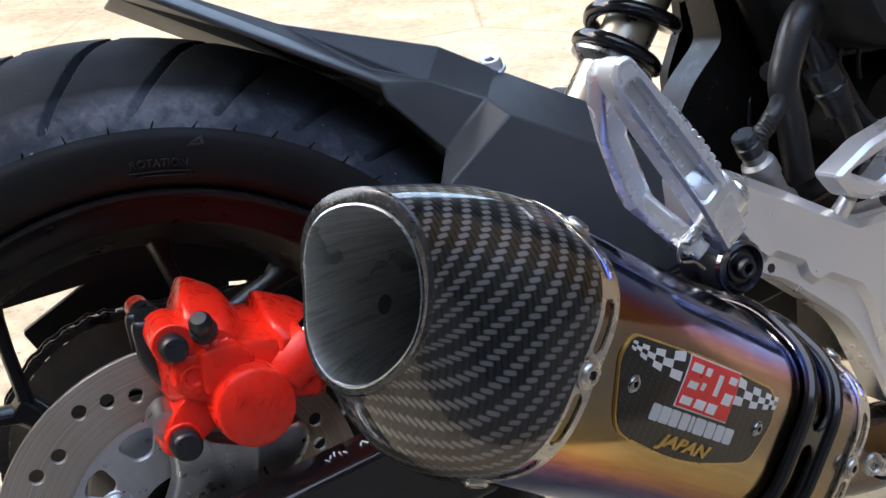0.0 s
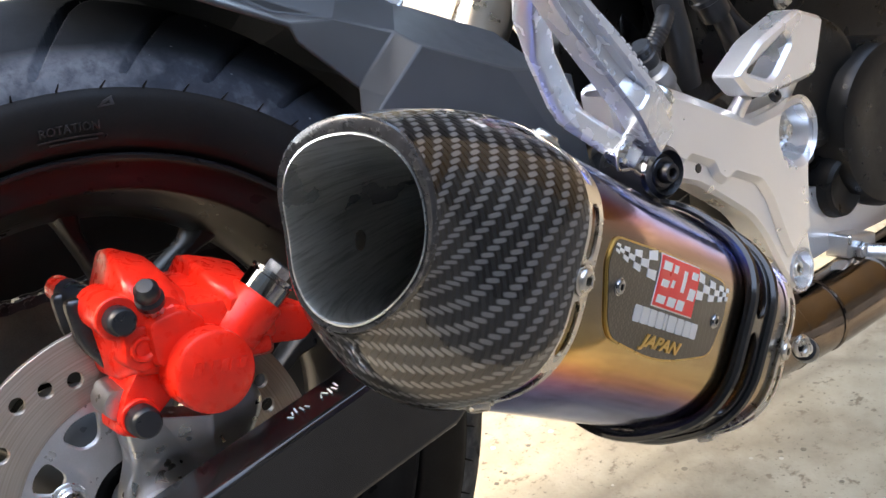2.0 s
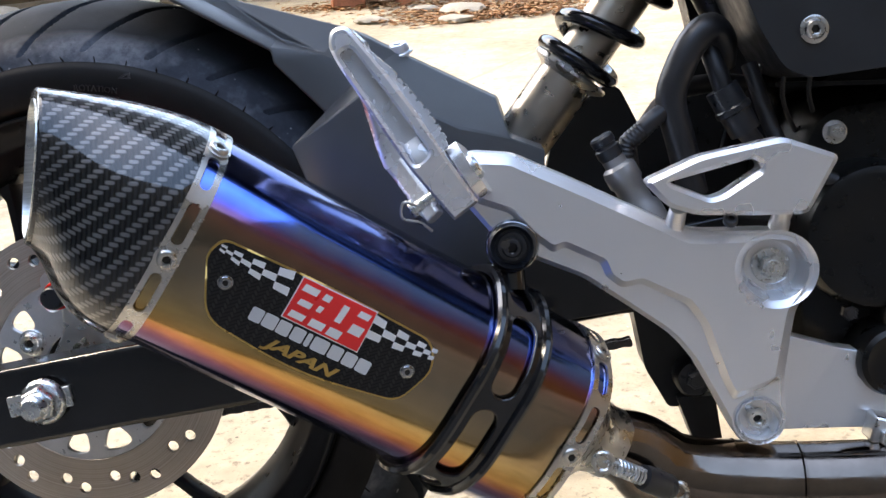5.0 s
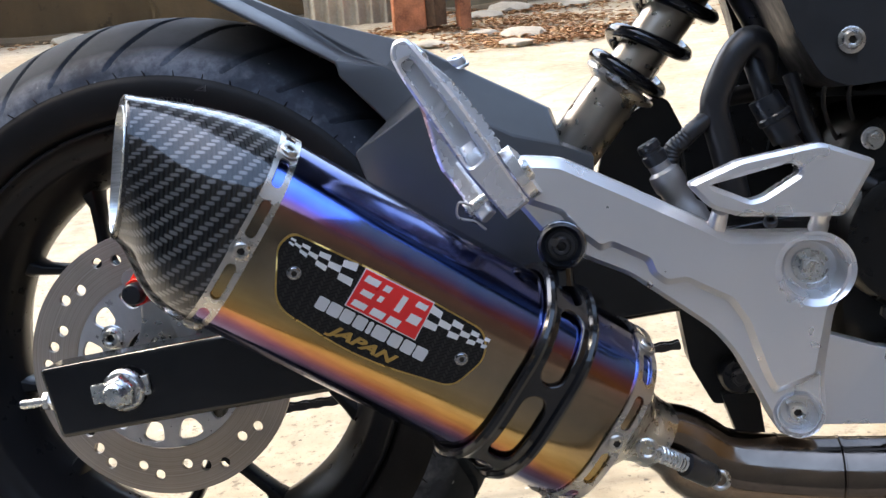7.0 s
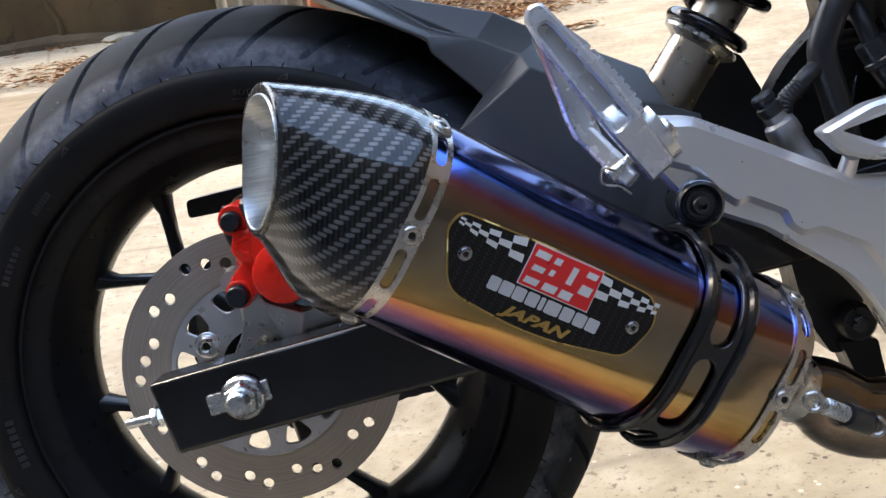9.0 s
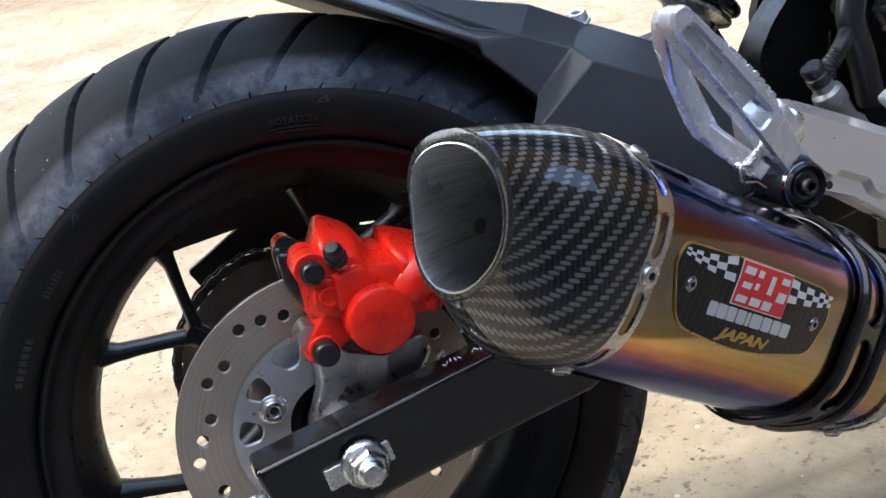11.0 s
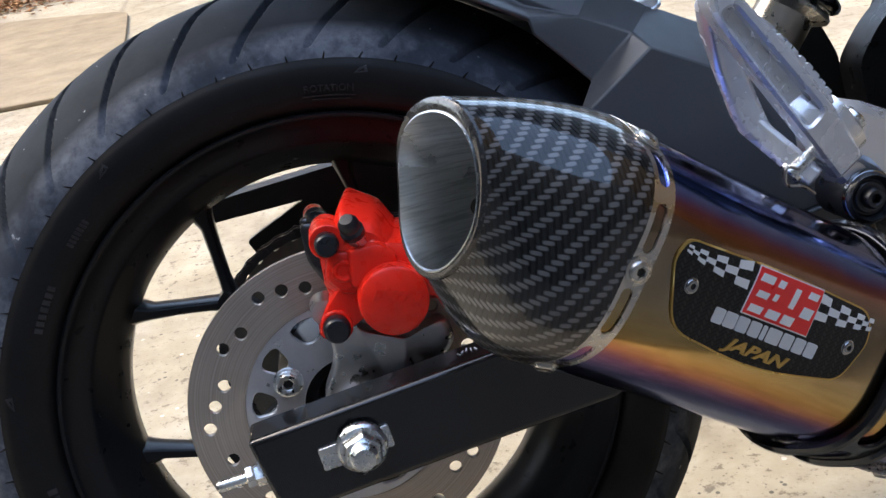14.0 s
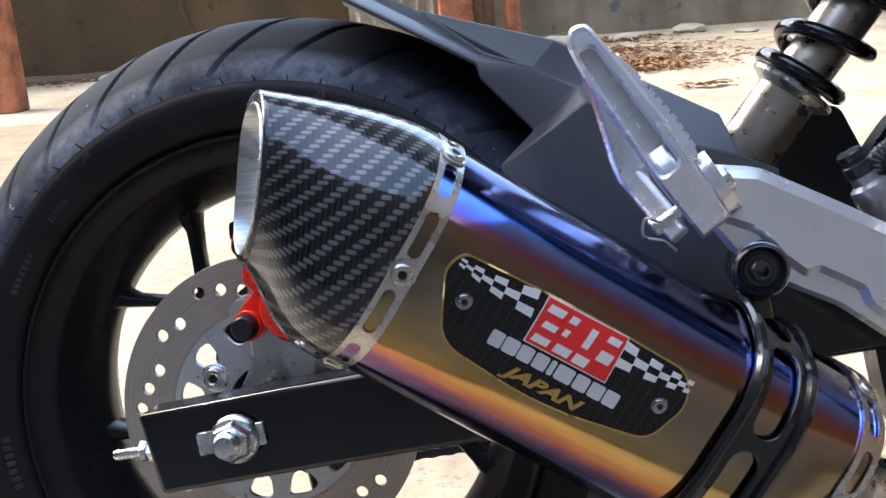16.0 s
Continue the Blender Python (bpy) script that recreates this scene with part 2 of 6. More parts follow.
BADGE_CARBON = carbon("badge_carbon_print", 0.0024, 0.06, 0.020, 1.3)


def concrete():
    m = Nodes("dusty_concrete")
    big, mid, fine = m.noise(0.7, 6), m.noise(9, 8, 0.65), m.noise(160, 4)
    col = m.ramp(mid, [(0.25, (0.27, 0.205, 0.118)), (0.5, (0.40, 0.325, 0.205)), (0.75, (0.52, 0.45, 0.33))])
    col = m.mix(m.ramp(big, [(0.35, (0, 0, 0)), (0.65, (0.7, 0.7, 0.7))]), col, (0.50, 0.44, 0.345))
    col = m.mix(m.ramp(m.noise(30, 6, 0.7), [(0.62, (0, 0, 0)), (0.72, (0.75, 0.75, 0.75))]), col, (0.23, 0.185, 0.125))
    v = m.add("TexVoronoi", Scale=1.1, Vector=m.add("VectorMath", i0=m.coord(), i1=m.add("TexNoise", Scale=3.0, Detail=5.0).outputs["Color"]).outputs[0])
    v.feature = "DISTANCE_TO_EDGE"
    crack = m.ramp(v.outputs[0], [(0.0, (1, 1, 1)), (0.012, (0, 0, 0))])
    col = m.mix(m.math("MULTIPLY", crack, 0.5), col, (0.12, 0.10, 0.07))
    spots = m.ramp(m.noise(60, 5, 0.68), [(0.57, (0, 0, 0)), (0.64, (0.85, 0.85, 0.85))])
    col = m.mix(spots, col, (0.16, 0.125, 0.08))
    grit = m.ramp(m.noise(190, 4, 0.7), [(0.60, (0, 0, 0)), (0.68, (0.8, 0.8, 0.8))])
    col = m.mix(grit, col, (0.10, 0.08, 0.055))
    # scattered small dark chips and pale grains
    for scale, size, share, tint in ((75, 0.16, 0.80, (0.07, 0.06, 0.045)), (48, 0.12, 0.88, (0.05, 0.042, 0.03)), (60, 0.15, 0.86, (0.70, 0.64, 0.52))):
        chip = m.add("TexVoronoi", Scale=float(scale), Vector=m.coord())
        near = m.math("LESS_THAN", chip.outputs["Distance"], size)
        pick = m.math("GREATER_THAN", m.add("SeparateXYZ", Vector=chip.outputs["Color"]).outputs[0], share)
        col = m.mix(m.math("MULTIPLY", m.math("MULTIPLY", near, pick), 0.8), col, tint)
    dirt = m.ramp(m.noise(1.9, 8, 0.68), [(0.44, (0, 0, 0)), (0.60, (0.85, 0.85, 0.85))])
    col = m.mix(dirt, col, m.ramp(m.noise(40, 5), [(0.3, (0.19, 0.145, 0.09)), (0.7, (0.38, 0.31, 0.215))]))
    return m.out(Base_Color=col, Roughness=0.85, Normal=m.bump(m.math("ADD", mid, m.math("MULTIPLY", fine, 0.5)), 0.5, 0.004))


def old_wall(name, base, stain, moss):
    m = Nodes(name)
    col = m.ramp(m.noise(2.2, 7, 0.6), [(0.3, stain), (0.65, base)])
    st = m.add("Mapping", Scale=(5.0, 5.0, 0.4), Vector=m.coord())
    col = m.mix(m.ramp(m.noise(1.0, 5, vec=st.outputs[0]), [(0.45, (0, 0, 0)), (0.7, (0.7, 0.7, 0.7))]), col, stain)
    col = m.mix(m.ramp(m.noise(7, 6, 0.7), [(0.6, (0, 0, 0)), (0.66, (0.85, 0.85, 0.85))]), col, moss)
    return m.out(Base_Color=col, Roughness=0.9, Normal=m.bump(m.noise(25, 8, 0.65), 0.7, 0.01))


GROUND = concrete()
WALL = old_wall("stained_wall_render", (0.088, 0.056, 0.022), (0.054, 0.034, 0.013), (0.032, 0.020, 0.007))
WALL_PALE = old_wall("pale_wall_render", (0.36, 0.30, 0.20), (0.15, 0.115, 0.07), (0.10, 0.12, 0.13))
HOUSE = old_wall("house_wall_render", (0.092, 0.089, 0.084), (0.070, 0.067, 0.063), (0.053, 0.050, 0.046))
DARK_SLAB = plain("dark_reflected_slab", (0.11, 0.103, 0.092), 0.8, spread=0.3, grain=150, blotch=6, bump=0.5, dist=0.002)
RUST = plain("rusty_orange_steel", (0.36, 0.13, 0.06), 0.75, spread=0.75, grain=120, blotch=11, bump=0.6, dist=0.002)
TIN = plain("weathered_tin", (0.40, 0.36, 0.28), 0.65, 0.2, spread=0.35, grain=80, blotch=7, bump=0.5, dist=0.002)
WOOD = plain("rotten_wood", (0.13, 0.075, 0.04), 0.9, spread=0.5, grain=90, blotch=14, bump=0.9, dist=0.006)
KERB = plain("brown_stained_concrete", (0.27, 0.205, 0.125), 0.9, spread=0.3, grain=120, blotch=9, bump=0.6, dist=0.003)
FOOTING = plain("mossy_dark_footing", (0.070, 0.048, 0.024), 0.95, spread=0.5, grain=60, blotch=6, bump=0.8, dist=0.006)
PATCH = old_wall("bare_render_patch", (0.125, 0.080, 0.034), (0.068, 0.043, 0.018), (0.036, 0.023, 0.009))
STONE = plain("broken_concrete", (0.34, 0.30, 0.235), 0.9, spread=0.25, grain=120, blotch=15, bump=0.6, dist=0.003)


def leaf_litter():
    m = Nodes("dry_leaves")
    r = m.add("NewGeometry").outputs["Random Per Island"]
    return m.out(Base_Color=m.ramp(r, [(0.0, (0.15, 0.065, 0.024)), (0.45, (0.29, 0.135, 0.050)), (0.8, (0.40, 0.22, 0.10)), (1.0, (0.52, 0.40, 0.24))]), Roughness=0.8)


LEAVES = leaf_litter()


# ---------------------------------------------------------------- mesh tools
def part(name, bm, material, parent=None, label="", smooth=True, bevel=0.0, segments=2, angle=35):
    me = bpy.data.meshes.new(name)
    if isinstance(bm, tuple):
        me.from_pydata(*bm)
    else:
        bm.normal_update()
        bm.to_mesh(me)
        bm.free()
    for m in material if isinstance(material, list) else [material]:
        me.materials.append(m)
    if smooth:
        me.shade_smooth()
        me.set_sharp_from_angle(angle=radians(38))
    ob = new(name, me)
    if parent:
        if parent.parent and parent.parent.parent:
            parent = parent.parent                 # thing, part, sub-part: no deeper
        ob.parent = parent
    if bevel:
        b = ob.modifiers.new("edge", "BEVEL")
        b.width, b.segments, b.limit_method, b.angle_limit = bevel, segments, "ANGLE", radians(angle)
        b.harden_normals = False
    if label:
        tagged(ob, label)
    return ob


def frame_of(origin, z, x=(1, 0, 0)):
    """A pose at origin with the given z axis, and x as near as may be to the one given."""
    z = Vector(z).normalized()
    x = Vector(x)
    x = (x - x.dot(z) * z).normalized()
    m = Matrix((x, z.cross(x), z)).transposed().to_4x4()
    return Matrix.Translation(origin) @ m


def loft(bm, rings, closed=True, caps=True):
    vs = [[bm.verts.new(p) for p in ring] for ring in rings]
    n = len(rings[0])
    for a, b in zip(vs, vs[1:]):
        for i in range(n if closed else n - 1):
            j = (i + 1) % n
            bm.faces.new((a[i], a[j], b[j], b[i]))
    if caps and closed:
        bm.faces.new(vs[0][::-1])
        bm.faces.new(vs[-1])
    return vs


def lathe(bm, profile, n=96, at=None, closed=False, start=0.0, end=2 * math.pi):
    """Turns (radius, along) points about the local z axis of the pose at."""
    at = at or Matrix.Identity(4)
    full = end - start > 6.28
    rings = []
    for k in range(n if full else n + 1):
        a = start + (end - start) * k / n
        rings.append([at @ Vector((r * math.cos(a), r * math.sin(a), z)) for r, z in profile])
    vs = [[bm.verts.new(p) for p in ring] for ring in rings]
    m = len(profile)
    pairs = list(zip(vs, vs[1:])) + ([(vs[-1], vs[0])] if full else [])
    for a, b in pairs:
        for i in range(m if closed else m - 1):
            j = (i + 1) % m
            bm.faces.new((a[i], b[i], b[j], a[j]))
    if not closed:
        for i in (0, m - 1):
            if profile[i][0] < 1e-6:
                bmesh.ops.remove_doubles(bm, verts=[v[i] for v in vs], dist=1e-7)
            elif full:
                ring = [v[i] for v in vs]
                bm.faces.new(ring if i else ring[::-1])
    return bm


def spline(points, per=8):
    """A smooth line through the points."""
    p = [Vector(q) for q in points]
    p = [2 * p[0] - p[1]] + p + [2 * p[-1] - p[-2]]
    out = []
    for a, b, c, d in zip(p, p[1:], p[2:], p[3:]):
        for k in range(per):
            t = k / per
            out.append(0.5 * (2 * b + (c - a) * t + (2 * a - 5 * b + 4 * c - d) * t * t + (3 * b - a - 3 * c + d) * t ** 3))
    return out + [p[-2]]


def tube(bm, points, radius, n=14, caps=True):
    pts = [Vector(p) for p in points]
    rad = radius if isinstance(radius, (list, tuple)) else [radius] * len(pts)
    rings, up = [], Vector((0.13, 0.37, 0.92))
    for k, p in enumerate(pts):
        d = (pts[min(k + 1, len(pts) - 1)] - pts[max(k - 1, 0)]).normalized()
        up = (up - up.dot(d) * d).normalized()
        s = d.cross(up)
        rings.append([p + rad[k] * (math.cos(a) * up + math.sin(a) * s) for a in (2 * math.pi * i / n for i in range(n))])
    loft(bm, rings, caps=caps)
    return bm


def rounded(points, r, per=4):
    """A polygon with its corners rounded; a point may carry its own radius as a third number."""
    out, n = [], len(points)
    for i, q in enumerate(points):
        p, a, b = Vector(q[:2]), Vector(points[i - 1][:2]), Vector(points[(i + 1) % n][:2])
        rr = q[2] if len(q) > 2 else r
        u, v = (a - p), (b - p)
        cut = min(rr, 0.45 * u.length, 0.45 * v.length)
        u, v = p + u.normalized() * cut, p + v.normalized() * cut
        for k in range(per + 1):
            t = k / per
            out.append(((1 - t) ** 2 * u + 2 * t * (1 - t) * p + t * t * v).to_tuple())
    return out


def inside(p, poly):
    hit, j = False, len(poly) - 1
    for i in range(len(poly)):
        (xi, yi), (xj, yj) = poly[i], poly[j]
        if (yi > p[1]) != (yj > p[1]) and p[0] < (xj - xi) * (p[1] - yi) / (yj - yi) + xi:
            hit = not hit
        j = i
    return hit


def circle(cx, cy, r, n=20, squash=1.0):
    return [(cx + r * math.cos(2 * math.pi * k / n), cy + r * squash * math.sin(2 * math.pi * k / n)) for k in range(n)]


def slot(ax, ay, bx, by, r, n=6):
    a = math.atan2(by - ay, bx - ax)
    return ([(bx + r * math.cos(a + t), by + r * math.sin(a + t)) for t in (math.pi * (k / n - 0.5) for k in range(n + 1))]
            + [(ax + r * math.cos(a + t), ay + r * math.sin(a + t)) for t in (math.pi * (k / n + 0.5) for k in range(n + 1))])


def plate(bm, outer, holes, lo, hi, place, extra=()):
    """A flat plate with holes: place(x, y, h) puts its points in space, h from lo to hi."""
    loops = [list(outer)] + [list(h) for h in holes]
    pts, edges = [], []
    for lp in loops:
        b = len(pts)
        pts += [Vector(p) for p in lp]
        edges += [(b + i, b + (i + 1) % len(lp)) for i in range(len(lp))]
    pts += [Vector(p) for p in extra]
    v, e, f, *_ = delaunay_2d_cdt(pts, edges, [], 0, 1e-7)
    keep = []
    for t in f:
        c = sum((v[i] for i in t), Vector((0, 0))) / len(t)
        if inside(c, loops[0]) and not any(inside(c, h) for h in loops[1:]):
            keep.append(t if (v[t[1]] - v[t[0]]).cross(v[t[2]] - v[t[0]]) > 0 else t[::-1])
    top = [bm.verts.new(place(p.x, p.y, hi)) for p in v]
    bot = [bm.verts.new(place(p.x, p.y, lo)) for p in v]
    count = {}
    for t in keep:
        bm.faces.new([top[i] for i in t])
        bm.faces.new([bot[i] for i in reversed(t)])
        for i in range(len(t)):
            count[(t[i], t[(i + 1) % len(t)])] = True
    for a, b in count:
        if (b, a) not in count:
            bm.faces.new((top[b], top[a], bot[a], bot[b]))
    for q in top + bot:
        if not q.link_faces:
            bm.verts.remove(q)
    return bm


def shifted(loop, d):
    """A closed line moved by d to its left side."""
    out, n = [], len(loop)
    for i, p in enumerate(loop):
        a, b = Vector(loop[i - 1][:2]), Vector(loop[(i + 1) % n][:2])
        t = (b - a).normalized()
        out.append((p[0] - t.y * d, p[1] + t.x * d))
    return out


def inset(loop, d):
    """A polygon whose sides are all moved by d to their left, with sharp corners."""
    out, n = [], len(loop)
    for i, p in enumerate(loop):
        u = (Vector(p[:2]) - Vector(loop[i - 1][:2])).normalized()
        v = (Vector(loop[(i + 1) % n][:2]) - Vector(p[:2])).normalized()
        k = d / max(0.35, 1 + u.dot(v))
        out.append((p[0] - (u.y + v.y) * k, p[1] + (u.x + v.x) * k))
    return out


def chamfered(bm, outer, holes, lo, hi, cut, place, corner=None):
    """A plate whose front edges, round it and round its holes, are cut off at a slant; with corner, outer is a sharp polygon, rounded by it."""
    area = lambda lp: sum(a[0] * b[1] - b[0] * a[1] for a, b in zip(lp, lp[1:] + lp[:1]))
    loops = [list(outer) if area(list(outer)) > 0 else list(outer)[::-1]] + [list(h) if area(list(h)) < 0 else list(h)[::-1] for h in holes]
    inner = [shifted(lp, cut) for lp in loops]
    if corner is not None:
        loops[0], inner[0] = rounded(loops[0], corner, 3), rounded(inset(loops[0], cut), corner, 3)
    def cover(rings, h, flip):
        pts, edges = [], []
        for lp in rings:
            b = len(pts)
            pts += [Vector(p) for p in lp]
            edges += [(b + i, b + (i + 1) % len(lp)) for i in range(len(lp))]
        v, _, f, *_ = delaunay_2d_cdt(pts, edges, [], 0, 1e-7)
        vs = [bm.verts.new(place(p.x, p.y, h)) for p in v]
        for t in f:
            c = sum((v[i] for i in t), Vector((0, 0))) / len(t)
            if inside(c, rings[0]) and not any(inside(c, q) for q in rings[1:]):
                up = (v[t[1]] - v[t[0]]).cross(v[t[2]] - v[t[0]]) > 0
                bm.faces.new([vs[i] for i in (t if up != flip else t[::-1])])
        for q in vs:
            if not q.link_faces:
                bm.verts.remove(q)
    cover(inner, hi, False)
    cover(loops, lo, True)
    for lp, ip in zip(loops, inner):
        rings = [[bm.verts.new(place(x, y, h)) for x, y in ring] for ring, h in ((lp, lo), (lp, hi - cut), (ip, hi))]
        for a, b in zip(rings, rings[1:]):
            for i in range(len(a)):
                j = (i + 1) % len(a)
                bm.faces.new((a[i], a[j], b[j], b[i]))
    bmesh.ops.remove_doubles(bm, verts=bm.verts, dist=1e-6)
    return bm


def side(y, sign=-1):
    """Places a plate's points in the side view: x ahead, z up, h outwards (to the right side of the machine) from y."""
    return lambda x, z, h: Vector((x, y + sign * h, z))


def bolt(name, at, radius, height, parent, material=None, head="hex", washer=0.0, label=""):
    """A bolt head that stands along the local z of at."""
    bm = bmesh.new()
    if washer:
        lathe(bm, [(0, 0), (washer, 0), (washer, height * 0.18), (washer * 0.93, height * 0.25), (0, height * 0.25)], 28, at)
    if head == "hex":
        rings = []
        for r, z in ((0.98, 0.0), (1.0, 0.06), (1.0, 0.85), (0.9, 1.0)):
            rings.append([at @ Vector((radius * r * math.cos(a), radius * r * math.sin(a), height * z)) for a in (math.pi / 3 * k + 0.3 for k in range(6))])
        loft(bm, rings)
        lathe(bm, [(radius * 0.62, height), (radius * 0.55, height * 1.12), (0, height * 1.12)], 20, at @ pose(0, 0, 0.0001))
    else:
        n, sock = 24, radius * 0.46
        def ring(r, z, hexagon=False):
            k6 = math.pi / 3
            reach = lambda a: math.cos(k6 / 2) / math.cos(a % k6 - k6 / 2) if hexagon else 1.0
            return [at @ Vector((r * reach(a) * math.cos(a), r * reach(a) * math.sin(a), z)) for a in (2 * math.pi * k / n for k in range(n))]
        loft(bm, [ring(radius, 0), ring(radius, height * 0.5), ring(radius * 0.94, height * 0.8), ring(radius * 0.80, height), ring(sock * 1.12, height), ring(sock, height * 0.92, True), ring(sock * 0.97, -height * 0.15, True)])
        bmesh.ops.remove_doubles(bm, verts=bm.verts, dist=1e-6)
    screw = part(name, bm, material or ZINC, parent, label)
    if head != "hex":
        # dark hexagon low in the socket, in place of the recess's shade
        bm = bmesh.new()
        loft(bm, [ring(sock * 0.99, z * height, True) for z in (0.22, 0.34)])
        part("hex_socket", bm, SOOT_AND_SHADE, screw, "dark hexagon painted as the socket's shade")
    return screw


def box(bm, m, sx, sy, sz):
    vs = bmesh.ops.create_cube(bm, size=1.0, matrix=m @ Matrix.Diagonal((sx, sy, sz, 1)))["verts"]
    return vs


def text_mesh(body, size, place, depth=0.0004, shear=0.0, bold=0.0):
    """Letters as a bmesh; place(x, y, h) puts them in space."""
    c = bpy.data.curves.new("letters", "FONT")
    c.body, c.size, c.extrude, c.shear, c.offset = body, size, depth, shear, bold
    c.align_x, c.align_y, c.resolution_u = "CENTER", "CENTER", 3
    o = new("letters", c)
    me = o.to_mesh()
    bm = bmesh.new()
    bm.from_mesh(me)
    o.to_mesh_clear()
    bpy.data.objects.remove(o)
    bpy.data.curves.remove(c)
    bmesh.ops.triangulate(bm, faces=bm.faces)
    for v in bm.verts:
        v.co = place(v.co.x, v.co.y, v.co.z + depth)
    return bm


# ---------------------------------------------------------------- the yard
def build_yard():
    bm = bmesh.new()
    bmesh.ops.create_grid(bm, x_segments=2, y_segments=2, size=300)
    tagged(part("ground", bm, GROUND), "dusty cracked concrete yard with brown stains", "ground", kind="structure")
    # wall across the yard
    bm = bmesh.new()
    box(bm, pose(-7.2, 5.55, 1.1), 13.0, 0.22, 2.2)
    tagged(part("wall_far", bm, WALL, smooth=False), "stained brown rendered yard wall", "wall", kind="structure")
    bm = bmesh.new()
    box(bm, pose(5.8, 5.9, 1.1), 13.0, 0.2, 2.2)
    tagged(part("wall_far_pale", bm, WALL_PALE, smooth=False), "pale patched yard wall with blue-grey stains", "wall", kind="structure")
    # bare patch where the wall's outer coat has come away, with a ragged edge, and the raised lip of the coat round it
    edge = [(-1.95 + 0.10 * noise.noise((k * 0.9, 3, 0)) - 0.02 * k, 0.03 + 0.11 * k) for k in range(13)]
    bm = bmesh.new()
    plate(bm, [(-0.55, 0.03), (-0.55, 1.40)] + edge[::-1], [], 0.0, 0.006, lambda x, z, h: Vector((x, 5.44 - h, z)))
    tagged(part("wall_patch", bm, PATCH, smooth=False), "bare paler patch in the stained yard wall", "wall patch", kind="structure")
    bm = bmesh.new()
    tube(bm, [(x + 0.02 * math.sin(9 * z), 5.436, z) for x, z in edge], [0.018 + 0.012 * noise.noise((z * 7, 1, 0)) for _, z in edge], 7)
    tagged(part("wall_coat_edge", bm, WALL), "crumbling dark edge of the wall's outer coat", "wall edge", kind="structure")
    # house behind the camera
    bm = bmesh.new()
    box(bm, pose(-1.0, -7.2, 2.2), 13.9, 6.0, 4.4)
    tagged(part("house_wall", bm, HOUSE, smooth=False), "plain rendered house wall", "wall", kind="structure")
    # unseen dark slab behind the camera, added to darken what the exhaust reflects
    bm = bmesh.new()
    box(bm, pose(0.5, -2.36, 0.012), 16, 3.72, 0.024)
    tagged(part("pavement", bm, DARK_SLAB, smooth=False), "unseen dark slab added to darken reflections", "pavement", kind="structure")
    # yard wall far ahead of the machine
    bm = bmesh.new()
    box(bm, pose(9.0, -4.0, 3.5), 6.0, 17.0, 7.0)
    tagged(part("wall_ahead", bm, WALL, smooth=False), "high stained brown wall ahead", "wall", kind="structure")
    # tall unseen block, added to cast shade on the machine
    bm = bmesh.new()
    box(bm, pose(-9.0, -4.45, 4.5), 9.0, 12.0, 9.0)
    tagged(part("neighbour_wall", bm, HOUSE, smooth=False), "tall plain unseen block added to shade the machine", "wall", kind="structure")
    for i, (x, y) in enumerate(((-2.40, 4.1), (-0.42, 4.55), (-0.16, 4.50))):
        bm = bmesh.new()
        w = (0.12, 0.15, 0.06)[i]
        box(bm, pose(x, y, 1.0, 0, 0, 12 * i), w, w, 2.0)
        tagged(part("gate_post", bm, RUST, bevel=0.008), "rusty orange painted steel gate post", "post", "gate posts")
    bm = bmesh.new()
    rings = []
    for z in (0.03, 0.9, 1.8):
        rings.append([Vector((-0.30 + 0.02 * math.sin(z * 7 + k), 4.53 + 0.05 * math.sin(k * 1.05), z)) + Vector((0.055 * math.cos(k * 1.05), 0.03 * math.sin(2 * k + z), 0)) for k in range(6)])
    loft(bm, rings)
    tagged(part("rotten_plank", bm, WOOD), "rotten crumbling brown plank between the posts", "plank")
    # corrugated sheet beside the post
    bm = bmesh.new()
    n = 60
    rows = []
    for z in (0.04, 1.9):
        rows.append([Vector((-0.95 + 0.47 * k / n, 4.72 + 0.016 * math.sin(2 * math.pi * k / 9), z)) for k in range(n + 1)]
                    + [Vector((-0.95 + 0.47 * k / n, 4.724 + 0.016 * math.sin(2 * math.pi * k / 9), z)) for k in range(n, -1, -1)])
    loft(bm, rows)
    tagged(part("corrugated_sheet", bm, TIN), "weathered corrugated tin sheet standing upright", "sheet")
    # second sheet and a low slab beside the pale wall
    bm = bmesh.new()
    rows = []
    for z in (0.0, 1.6):
        rows.append([Vector((1.15 + 0.5 * k / n, 6.55 + 0.018 * math.sin(2 * math.pi * k / 9), z)) for k in range(n + 1)]
                    + [Vector((1.15 + 0.5 * k / n, 6.554 + 0.018 * math.sin(2 * math.pi * k / 9), z)) for k in range(n, -1, -1)])
    loft(bm, rows)
    tagged(part("corrugated_sheet", bm, TIN), "pale weathered corrugated sheet against the far wall", "sheet")
    # rubble
    rng = random.Random(4)
    for x, y, s in ((-0.05, 4.2, 0.06), (0.1, 3.75, 0.07), (-0.1, 5.0, 0.09), (0.02, 5.25, 0.12), (-0.25, 3.9, 0.07), (0.12, 4.05, 0.10), (0.35, 5.3, 0.09), (0.7, 5.5, 0.1), (-1.6, 5.3, 0.09), (-2.4, 5.32, 0.11), (-3.2, 5.3, 0.1), (0.95, 5.2, 0.06)):
        bm = bmesh.new()
        bmesh.ops.create_icosphere(bm, subdivisions=2, radius=s)
        for v in bm.verts:
            v.co *= 1 + 0.3 * noise.noise(v.co * 14 + Vector((x, y, 0)) * 9)
            v.co.z = max(-0.2 * s, v.co.z * 0.28)
        o = part("rubble_stone", bm, STONE)
